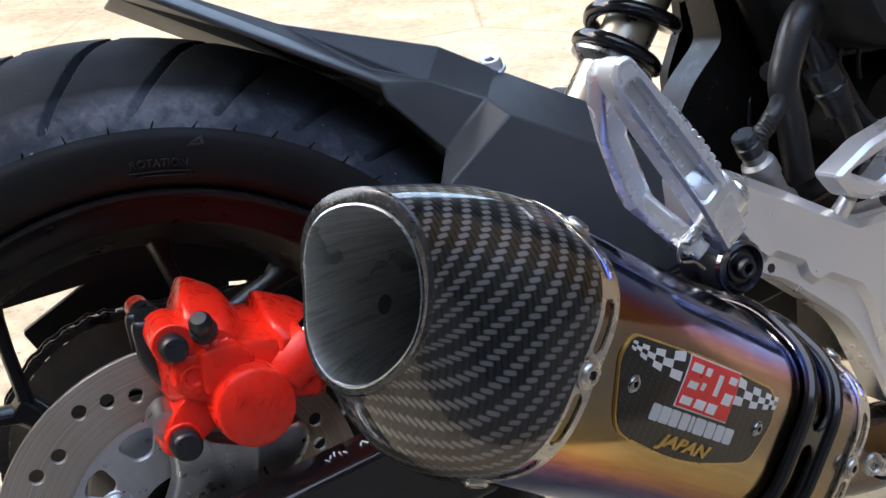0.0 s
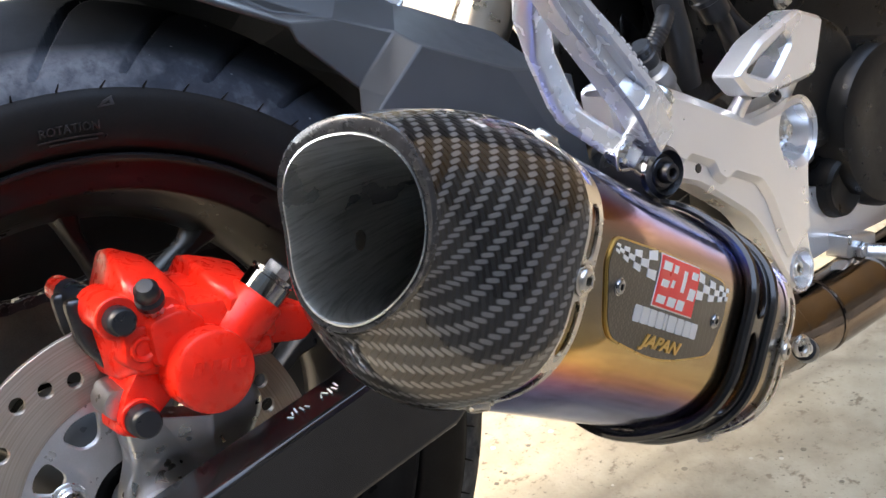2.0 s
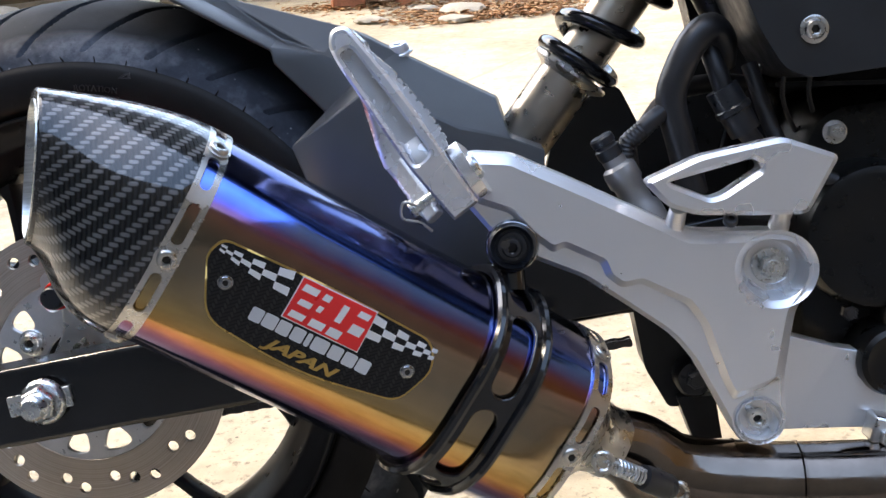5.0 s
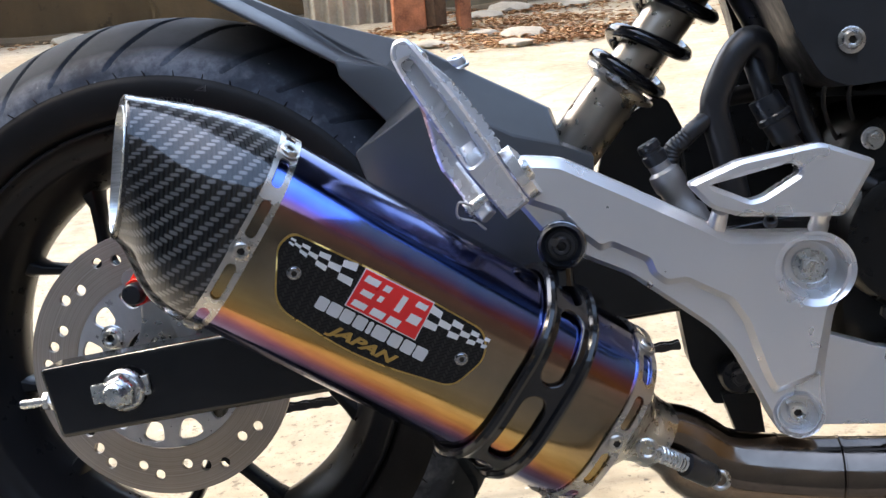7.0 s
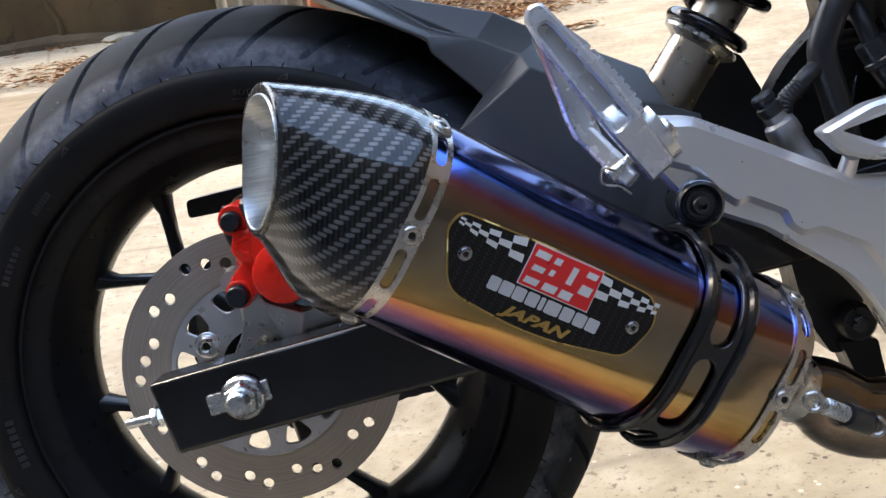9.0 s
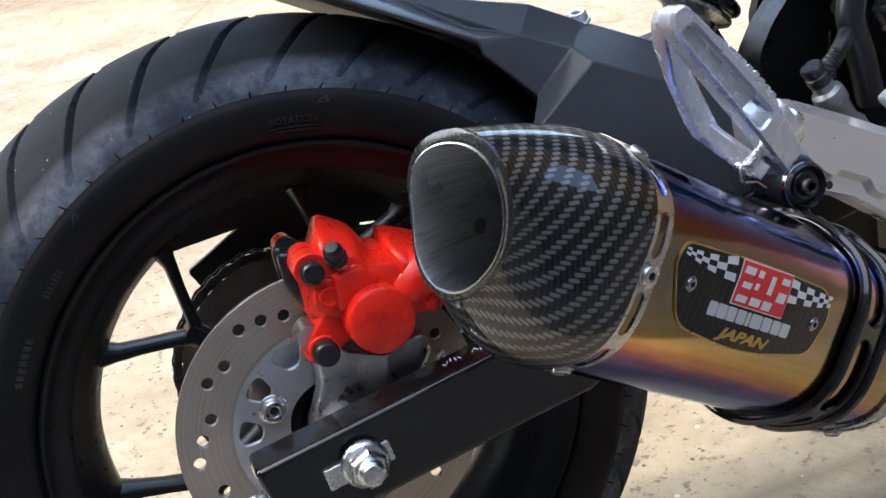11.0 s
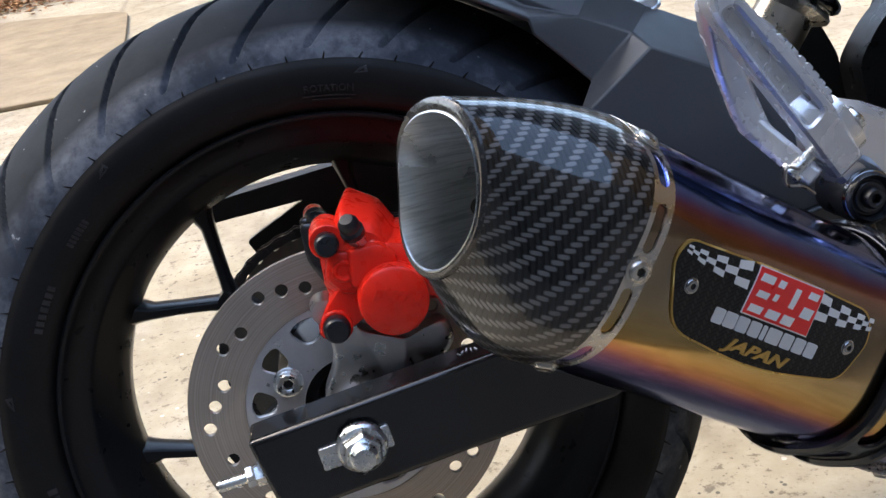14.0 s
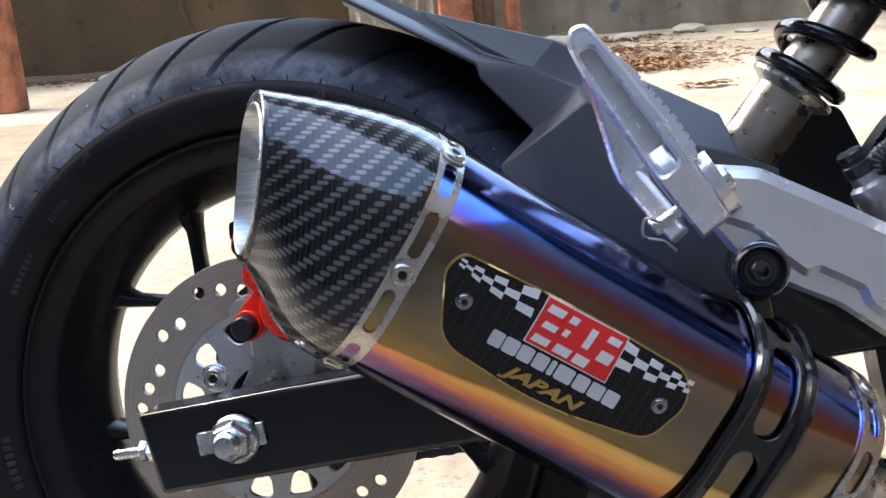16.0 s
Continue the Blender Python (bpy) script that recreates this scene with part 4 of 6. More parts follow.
    for y in (-0.060, -0.078):
        rounded_block(bm, [(-0.008, 0.112), (-0.008, 0.090), (0.004, 0.066), (0.060, 0.060), (0.062, 0.09), (0.02, 0.104)], -0.003, 0.003, y, 0.006)
    part("brake_pad", bm, DARK_STEEL, cal, "dark brake pad")
    # slide pin and grey carrier that reaches down to the axle
    bm = bmesh.new()
    rounded_block(bm, [(-0.008, 0.070), (0.006, 0.070), (0.012, 0.048), (0.040, 0.036), (0.062, 0.044), (0.066, 0.030), (0.03, -0.012), (-0.010, -0.012), (-0.014, 0.012), (-0.004, 0.030), (-0.004, 0.050)], 0.0, 0.016, -0.074, 0.006)
    tube(bm, [(-0.004, -0.082, 0.064), (-0.004, -0.098, 0.063)], [0.0078, 0.0072], 20)
    part("caliper_carrier", bm, CAST, cal, "grey cast caliper carrier")
    bm = bmesh.new()
    tube(bm, spline([(0.0015, -0.053, 0.1075), (0.003, -0.066, 0.106), (0.005, -0.078, 0.104)], 6), 0.0070, 16)
    part("pin_boot", bm, CAP_RUBBER, cal, "black rubber boot")
    return cal


def build_swingarm():
    arm = new("swingarm")
    arm.parent = bike
    arm["label"] = "gloss black box section swingarm"
    for s, name in ((-1, "arm_beam"), (1, "arm_beam")):
        bm = bmesh.new()
        rings = []
        for x, zt, zb, inw in ((-0.057, 0.0125, -0.0335, 0), (0.06, 0.0295, -0.0185, 0), (0.14, 0.041, -0.008, 0), (0.24, 0.056, 0.010, 0.040), (0.44, 0.085, 0.035, 0.050)):
            y0, y1 = (-0.135 + inw, -0.104 + inw) if s < 0 else (0.104 - inw, 0.135 - inw)
            dx = 0.011 if x < 0 else 0.0
            rings.append([Vector((x, y0, zt)), Vector((x, y1, zt)), Vector((x + dx, y1, zb)), Vector((x + dx, y0, zb))])
        loft(bm, rings)
        part(name, bm, BLACK_GLOSS, arm, "gloss black square tube", bevel=0.003, segments=3)
    # printed marks on the beam's upper face
    rng = random.Random(8)
    slope = math.atan2(0.017, 0.117)
    for k in range(10):
        bm = bmesh.new()
        x = 0.062 + 0.0024 * k + (0.006 if k > 4 else 0)
        z = 0.0125 + 0.0171 / 0.117 * (x + 0.057) + 0.0004
        box(bm, pose(x, -0.118 + rng.uniform(-0.002, 0.002), z, 0, -math.degrees(slope), rng.uniform(-25, 25)), 0.0009, rng.uniform(0.003, 0.007), 0.0003)
        part("printed_bar", bm, WHITE_INK, arm, smooth=False)
    for s in (-1, 1):
        # adjuster plate, nut and washer, adjusting screw
        fr = frame_of((0.0, s * 0.1352, -0.0015), (0, s, 0), (1, 0, 0.147))
        bm = bmesh.new()
        plate(bm, rounded([(-0.0215, -0.0062), (0.0175, -0.0062), (0.0175, 0.0062), (-0.0215, 0.0062)], 0.001, 2), [], 0, 0.003, lambda a, b, h: fr @ Vector((a, b if s > 0 else -b, h)))
        part("adjuster_plate", bm, ZINC, arm, "zinc plated adjuster plate", bevel=0.0005)
        bm = bmesh.new()
        f2 = fr @ pose(0.001, 0, 0.003)
        lathe(bm, [(0, 0), (0.0138, 0), (0.0138, 0.0022), (0.0128, 0.0035), (0.0118, 0.0045), (0, 0.0045)], 40, f2)
        nut = []
        for r, z in ((0.0112, 0.0045), (0.0115, 0.006), (0.0115, 0.0105), (0.0098, 0.0125)):
            nut.append([f2 @ Vector((r * math.cos(t), r * math.sin(t), z)) for t in (math.pi / 3 * i + 0.25 for i in range(6))])
        loft(bm, nut)
        lathe(bm, [(0.0080, 0.0120), (0.0080, 0.0128), (0.0074, 0.0132), (0.0076, 0.0140), (0.0072, 0.0146), (0.0076, 0.0153), (0.0072, 0.0160), (0.0075, 0.0167), (0.0071, 0.0174), (0.0073, 0.0182), (0.0058, 0.0202), (0.0040, 0.0206), (0, 0.0206)], 28, f2)
        part("axle_nut", bm, ZINC, arm, "plated hexagon axle nut")
        bm = bmesh.new()
        e = frame_of((-0.052, s * 0.1195, -0.011), (-1, 0, -0.10), (0, 1, 0))
        lathe(bm, [(0, 0), (0.0032, 0), (0.0032, 0.0255), (0.0026, 0.027), (0, 0.027)], 14, e)
        rings = [[e @ Vector((r * math.cos(t), r * math.sin(t), z)) for t in (math.pi / 3 * i for i in range(6))] for r, z in ((0.0062, 0.0005), (0.0065, 0.001), (0.0065, 0.0055), (0.006, 0.006))]
        loft(bm, rings)
        rings = [[e @ Vector((r * math.cos(t + 0.4), r * math.sin(t + 0.4), z)) for t in (math.pi / 3 * i for i in range(6))] for r, z in ((0.006, 0.0065), (0.0062, 0.007), (0.0062, 0.010), (0.0056, 0.0105))]
        loft(bm, rings)
        part("adjusting_screw", bm, ZINC, arm, "bright chain adjusting screw with nuts")
    bm = bmesh.new()
    tube(bm, [(0, -0.12, 0), (0, 0.13, 0)], 0.007, 16)
    part("axle", bm, ZINC, arm)
    # spacer between disc and beam
    bm = bmesh.new()
    lathe(bm, [(0, 0.06), (0.0145, 0.06), (0.0145, 0.104), (0, 0.104)], 32, WHEEL)
    part("spacer", bm, CARRIER, arm)
    bm = bmesh.new()
    plate(bm, rounded([(-0.075, 0.092), (0.002, 0.0965), (0.15, 0.102), (0.36, 0.130), (0.36, 0.150), (0.15, 0.126), (0.03, 0.117), (-0.075, 0.1065)], 0.004), [], 0, 0.03, side(0.13, -1))
    part("chain_guard", bm, BLACK_PLASTIC, arm, "black chain guard")
    bm = bmesh.new()
    plate(bm, rounded([(-0.050, 0.072), (0.004, 0.098), (0.190, 0.110), (0.190, -0.085), (0.132, -0.085), (0.098, -0.014), (0.030, 0.030), (-0.030, 0.030)][::-1], 0.003), [[(0.080, 0.062), (0.096, 0.060), (0.094, 0.069), (0.082, 0.071)]], 0, 0.006, side(0.121, -1))
    part("chain_case", bm, BLACK_PLASTIC, arm, "black inner chain case")


# the exhaust's own axes: x along it (ahead), y up its side, z out of its side
_d, _up, _o = Vector((0.7894, 0.2951, -0.5383)), Vector((0.5634, 0.0, 0.8262)), Vector((0.2439, -0.9555, -0.1663))
MUFFLER = Matrix.Translation((0.124, -0.273, 0.098)) @ Matrix((_d, _up, _o)).transposed().to_4x4()
SECTION = [(-0.003, 0.0365, 0.024), (-0.058, 0.0585, 0.030), (-0.116, 0.030, 0.022), (-0.116, -0.036, 0.022), (-0.059, -0.0675, 0.034), (-0.003, -0.0385, 0.0265)]   # out, up, rounding


def section_table(n=160):
    """Points round the canister by arc length, from mid-side upwards: (arc, out, up, normal out, normal up)."""
    pts = [Vector(p) for p in rounded(SECTION, 0.03, 14)]
    loop = pts + pts[:1]
    lens = [0.0]
    for a, b in zip(loop, loop[1:]):
        lens.append(lens[-1] + (b - a).length)
    # the seam lies at mid-side: find where up crosses nought on the outer side
    total = lens[-1]
    s0 = 0.0
    for k, (a, b) in enumerate(zip(loop, loop[1:])):
        if a.x > -0.03 and (a.y <= 0 < b.y or b.y <= 0 < a.y):
            s0 = lens[k] + (b - a).length * abs(a.y) / abs(b.y - a.y)
            up = b.y > a.y
    xs, ys = [p.x for p in loop], [p.y for p in loop]
    out = []
    for k in range(n):
        s = (s0 + (1 if up else -1) * total * k / n) % total
        out.append(Vector((float(np.interp(s, lens, xs)), float(np.interp(s, lens, ys)))))
    res = []
    for k, p in enumerate(out):
        t = out[(k + 1) % n] - out[k - 1]
        nv = Vector((t.y, -t.x)).normalized()
        if nv.dot(p - Vector((-0.059, 0))) < 0:
            nv = -nv
        res.append((total * k / n, p.x, p.y, nv.x, nv.y))
    return res, total


TABLE, ROUND = section_table()


def skin(s, x, h=0.0):
    """A point on the canister: arc s from mid-side (upwards), x along it, h off its surface; in the machine's axes."""
    k = (s % ROUND) / ROUND * len(TABLE)
    a, b, t = TABLE[int(k) % len(TABLE)], TABLE[(int(k) + 1) % len(TABLE)], k - int(k)
    o, u, no, nu = (a[i] * (1 - t) + b[i] * t for i in (1, 2, 3, 4))
    return MUFFLER @ Vector((x, u + h * nu, o + h * no))


def arc_of(up):
    """The arc at a height on the outer side."""
    n = len(TABLE)
    half = [(TABLE[k][2], TABLE[k][0]) for k in range(0, n // 4)]
    low = [(TABLE[k][2], TABLE[k][0] - ROUND) for k in range(3 * n // 4, n)]
    both = low + half
    return float(np.interp(up, [b[0] for b in both], [b[1] for b in both]))


def on_badge(x, up, h):
    return skin(arc_of(up), x, h)


def wrap_plate(bm, outer, holes, lo, hi, extra=()):
    """A plate laid round the canister: outer and holes in (along, arc)."""
    plate(bm, outer, holes, lo, hi, lambda a, b, h: skin(b, a, h), extra)


def dense(loop, step=0.004):
    out = []
    for a, b in zip(loop, loop[1:] + loop[:1]):
        n = max(1, int(math.hypot(b[0] - a[0], b[1] - a[1]) / step))
        out += [(a[0] + (b[0] - a[0]) * k / n, a[1] + (b[1] - a[1]) * k / n) for k in range(n)]
    return out


def set_uv(ob, fn):
    me = ob.data
    uv = me.uv_layers.new(name="UVMap")
    for lp in me.loops:
        uv.data[lp.index].uv = fn(lp.vertex_index, me.vertices[lp.vertex_index].co)


def build_muffler():
    muf = new("muffler")
    muf.parent = bike
    muf["label"] = "heat-blued titanium muffler with carbon end cap"
    inv = MUFFLER.inverted()
    n = len(TABLE)
    # canister
    bm = bmesh.new()
    rings = [[skin(t[0], x, h) for t in TABLE] for x, h in ((-0.004, -0.0015), (0.0, 0), (0.06, 0), (0.12, 0), (0.18, 0), (0.232, 0), (0.236, -0.001))]
    loft(bm, rings, caps=False)
    can = part("canister", bm, TITANIUM, muf, "blue, bronze and gold tinted titanium canister")
    set_uv(can, lambda i, co: (inv @ co).xy)
    # front cone
    bm = bmesh.new()
    rings = []
    for x, k, c in ((0.234, 0.985, -0.059), (0.240, 0.95, -0.059), (0.252, 0.78, -0.060), (0.266, 0.55, -0.061), (0.276, 0.38, -0.062), (0.284, 0.33, -0.062)):
        ring = []
        for i, t in enumerate(TABLE):
            a = math.atan2(t[2], t[1] + 0.059)
            w = min(1, max(0, (x - 0.238) / 0.035))
            o = (1 - w) * (t[1] + 0.059) * k + w * 0.021 * math.cos(a)
            u = (1 - w) * t[2] * k + w * 0.021 * math.sin(a)
            ring.append(MUFFLER @ Vector((x, u, c + o)))
        rings.append(ring)
    loft(bm, rings, caps=False)
    part("inlet_cone", bm, STEEL, muf, "stainless inlet cone")
    # carbon end cap
    normal = Vector((-0.8781, -0.4545, 0.1498)).normalized()
    wide, tall = Vector((0.3161, -0.7859, -0.5314)), Vector((0.3592, -0.4192, 0.8338))
    across = (_o - _o.dot(normal) * normal).normalized()      # towards the outer side
    rise = normal.cross(across)
    turn = math.atan2(across.dot(tall), across.dot(wide))
    mid = Vector((0.0542, -0.2404, 0.1413))
    def mouth(i, r, back=0.0):
        t = TABLE[i]
        a = math.atan2(t[2], t[1] + 0.059)
        b = a + turn
        k = 0.898 * (1 - 0.0952 * math.cos(2 * b) - 0.0465 * math.sin(2 * b) - 0.0221 * math.cos(3 * b) + 0.0477 * math.sin(3 * b) + 0.0272 * math.cos(4 * b) - 0.0089 * math.sin(4 * b))
        return mid + r * k * (math.cos(a) * across + math.sin(a) * rise) - normal * back
    def lip(i):
        """The carbon rim is thickest at the top."""
        return 0.0026 * max(0.0, math.sin(math.atan2(TABLE[i][2], TABLE[i][1] + 0.059))) ** 1.5
    rings = []
    steps = 22
    for q in range(steps + 1):
        f = q / steps
        ring = []
        for i in range(n):
            low = 0.5 - 0.5 * math.sin(math.atan2(TABLE[i][2], TABLE[i][1] + 0.059))
            p0, p1 = skin(TABLE[i][0], -0.0048, 0.0011 + 0.0014 * low), mouth(i, 0.0388 + lip(i))
            d = (p1 - p0).length
            t0, t1 = -_d * d * (0.85 + 0.70 * low), (normal * d).lerp(p1 - p0, 0.35 + 0.6 * low) * (0.75 + 0.10 * low)
            ring.append((2 * f ** 3 - 3 * f ** 2 + 1) * p0 + (f ** 3 - 2 * f ** 2 + f) * t0 + (-2 * f ** 3 + 3 * f ** 2) * p1 + (f ** 3 - f ** 2) * t1)
        rings.append(ring)
    rim = [rings[-1]] + [[mouth(i, r + k * lip(i), b) for i in range(n)] for r, k, b in ((0.0385, 0.95, -0.0012), (0.0375, 0.8, -0.0020), (0.0354, 0.0, -0.0018), (0.0345, 0.0, 0.001))]
    bm = bmesh.new()
    loft(bm, rings, caps=False)
    bmesh.ops.recalc_face_normals(bm, faces=bm.faces)
    cap = part("carbon_end_cap", bm, CARBON, muf, "glossy carbon fibre end cap")
    bm = bmesh.new()
    loft(bm, rim, caps=False)
    bmesh.ops.recalc_face_normals(bm, faces=bm.faces)
    part("cap_rim", bm, CAP_RIM, muf, "dark lacquered rim of the end cap")
    me = cap.data
    uv = me.uv_layers.new(name="UVMap")
    run = [[0.0] * n]
    for a, b in zip(rings, rings[1:]):
        run.append([run[-1][i] + (b[i] - a[i]).length for i in range(n)])
    for poly in me.polygons:
        ids = [me.loops[l].vertex_index for l in poly.loop_indices]
        seam = any(v % n == 0 for v in ids) and any(v % n == n - 1 for v in ids)
        for l, v in zip(poly.loop_indices, ids):
            i, q = v % n, v // n
            arc = TABLE[i][0] + (ROUND if seam and i == 0 else 0)
            co = inv @ me.vertices[v].co
            a, b = co.x, (arc if arc < ROUND / 2 else arc - ROUND) * (1 - 0.30 * min(1, max(0, -co.x / 0.09)))
            uv.data[l].uv = (a * 0.423 - b * 0.906, b * 0.423 + a * 0.906)
    # steel mouth
    bm = bmesh.new()
    deep = mid + _d * 0.085 + _up * 0.004
    rings = [[mouth(i, 0.0354, -0.0014) for i in range(n)], [mouth(i, 0.0352, -0.0024) for i in range(n)], [mouth(i, 0.0345, -0.0026) for i in range(n)], [mouth(i, 0.0340, -0.0016) for i in range(n)]]
    for f in (0.25, 0.5, 0.75, 1.0):
        rings.append([mouth(i, 0.0338).lerp(deep + 0.0265 * (math.cos(a) * across + math.sin(a) * rise), f) for i in range(n) for a in (math.atan2(TABLE[i][2], TABLE[i][1] + 0.059),)])
    loft(bm, rings, caps=False)
    part("steel_mouth", bm, LINER, muf, "bare steel outlet lining")
    bm = bmesh.new()
    ring = lambda r, b: [deep + _d * b + r * (math.cos(t) * across + math.sin(t) * rise) for t in (2 * math.pi * k / 48 for k in range(48))]
    loft(bm, [ring(0.0268, -0.001), ring(0.0245, 0.001), ring(0.0240, 0.10), ring(0.001, 0.101)], caps=False)
    part("core_tube", bm, SOOT_AND_SHADE, muf, "sooty perforated core tube")
    # flat dark disc on the lining that paints the drain hole's dark inside
    bm = bmesh.new()
    want, near = Vector((0.0747, -0.2083, 0.1252)), None
    for k in range(n):
        a = math.atan2(TABLE[k][2], TABLE[k][1] + 0.059)
        for f in np.linspace(0.05, 0.95, 37):
            p = mouth(k, 0.0338).lerp(deep + 0.0265 * (math.cos(a) * across + math.sin(a) * rise), float(f))
            if near is None or (p - want).length < (near[0] - want).length:
                near = (p, mid.lerp(deep, float(f)) - p)
    lathe(bm, [(0, 0.0002), (0.0040, 0.0002), (0.0040, 0.0005), (0, 0.0005)], 24, frame_of(near[0], near[1]))
    part("drain_hole", bm, SOOT_AND_SHADE, muf)
    # slotted bands with their screws
    s_t, s_b = arc_of(0.0488), arc_of(-0.0540)
    for x0, x1 in ((-0.0052, 0.0068), (0.2250, 0.2370)):
        bm = bmesh.new()
        holes = []
        xm, r = (x0 + x1) / 2, (x1 - x0) * 0.24
        segs = [(s_b, 0.0), (0.0, s_t), (s_t, s_t + 0.075), (s_b - 0.075, s_b)]
        for a, b in segs:
            ln = b - a
            for p, q in ((0.16, 0.40), (0.60, 0.84)):
                holes.append(dense(slot(xm, a + ln * p, xm, a + ln * q, r), 0.003))
        lo_s = s_b - 0.085
        outer = dense([(x0, lo_s), (x1, lo_s), (x1, lo_s + ROUND * 0.985), (x0, lo_s + ROUND * 0.985)], 0.003)
        wrap_plate(bm, outer, holes, 0.0002, 0.0013)
        band = part("clamp_band", bm, STEEL, muf, "slotted polished steel band")
        for s in (s_b, 0.0, s_t, s_t + 0.075, s_b - 0.075):
            p, q = skin(s, xm, 0.0016), skin(s, xm, 0.01)
            bolt("band_screw", frame_of(p, q - p), 0.0048, 0.0024, band, STEEL, head="socket", washer=0.0062)
    # black hanger clamp with long slots
    bm = bmesh.new()
    holes = []
    for k in range(7):
        a = -0.0040 - 0.0520 * (k - 2)
        if s_b - 0.09 < a - 0.0300 and a < s_t + 0.09:
            holes.append(dense(slot(0.1780, a - 0.0300, 0.1780, a, 0.0072, 8), 0.003))
    lo_s = s_b - 0.105
    outer = dense([(0.1615, lo_s), (0.1945, lo_s), (0.1945, lo_s + ROUND * 0.99), (0.1615, lo_s + ROUND * 0.99)], 0.003)
    wrap_plate(bm, outer, holes, 0.0008, 0.0036)
    hanger = part("hanger_clamp", bm, BLACK_GLOSS, muf, "gloss black slotted hanger clamp", bevel=0.0008)
    for x in (0.1640, 0.1920):
        bm = bmesh.new()
        tube(bm, [skin(lo_s + ROUND * 0.985 * k / 140, x, 0.0036) for k in range(141)], 0.0030, 8)
        part("clamp_rib", bm, BLACK_GLOSS, hanger)
    bm = bmesh.new()
    boss = Vector((0.2815, -0.170, 0.0805))
    base = skin(arc_of(0.060), 0.1765, 0.002)
    tube(bm, [base + Vector((0.0, 0.01, -0.004)), base.lerp(boss, 0.5) + Vector((0, 0.016, 0)), boss + Vector((0, 0.016, -0.004))], [0.008, 0.007, 0.008], 12)
    part("hanger_lug", bm, BLACK_GLOSS, hanger)
    build_badge(muf)
    # link pipe with welds, and the two retaining springs
    pipe_pts = spline([MUFFLER @ Vector((0.278, 0, -0.062)), MUFFLER @ Vector((0.300, 0.002, -0.063)), (0.368, -0.121, -0.068), (0.408, -0.117, -0.0760), (0.47, -0.115, -0.0800), (0.62, -0.11, -0.080)], 8)
    bm = bmesh.new()
    tube(bm, pipe_pts, [0.0195 + 0.0060 * min(1, k / 12) for k in range(len(pipe_pts))], 36)
    pipe = part("link_pipe", bm, PIPE_STEEL, muf, "bent stainless link pipe")
    for x, r in ((0.405, 0.0260), (0.442, 0.0260)):
        bm = bmesh.new()
        lathe(bm, [(r - 0.0012, -0.0010), (r, -0.0004), (r, 0.0004), (r - 0.0012, 0.0010)], 48, frame_of((x, -0.1168, -0.0757 if x < 0.42 else -0.0785), (1, 0.02, -0.07)), closed=True)
        part("weld", bm, PIPE_STEEL, pipe)
    for s, off in ((1, 0.0), (-1, 0.0)):
        a = Vector((0.323, -0.200, -0.031)) if s > 0 else MUFFLER @ Vector((0.247, -0.02, -0.11))
        b = Vector((0.3655, -0.170, -0.060)) if s > 0 else MUFFLER @ Vector((0.300, -0.020, -0.098))
        bm = bmesh.new()
        ax = (b - a).normalized()
        fr = frame_of(a, ax)
        ln = (b - a).length
        coil = [fr @ Vector((0.0042 * math.cos(t), 0.0042 * math.sin(t), ln * (0.12 + 0.40 * t / 56.5))) for t in (56.5 * k / 140 for k in range(141))]
        tube(bm, [a] + coil, 0.0008, 6)
        tube(bm, [coil[-1], b], 0.0011, 6)
        spring = part("retaining_spring", bm, ZINC, muf, "small steel retaining spring")
        bm = bmesh.new()
        lathe(bm, [(0, ln * 0.50), (0.0068, ln * 0.51), (0.0072, ln * 0.56), (0.0072, ln * 0.86), (0.006, ln * 0.9), (0, ln * 0.9)], 20, fr)
        part("spring_sleeve", bm, CAP_RUBBER, spring, "black rubber spring sleeve")
        for p in (a, b):
            bm = bmesh.new()
            tube(bm, [p + Vector((0.005 * math.cos(t), -0.001, 0.005 * math.sin(t))) for t in (6.0 * k / 16 for k in range(17))], 0.0015, 8)
            part("spring_hook", bm, STEEL, spring)
    return muf


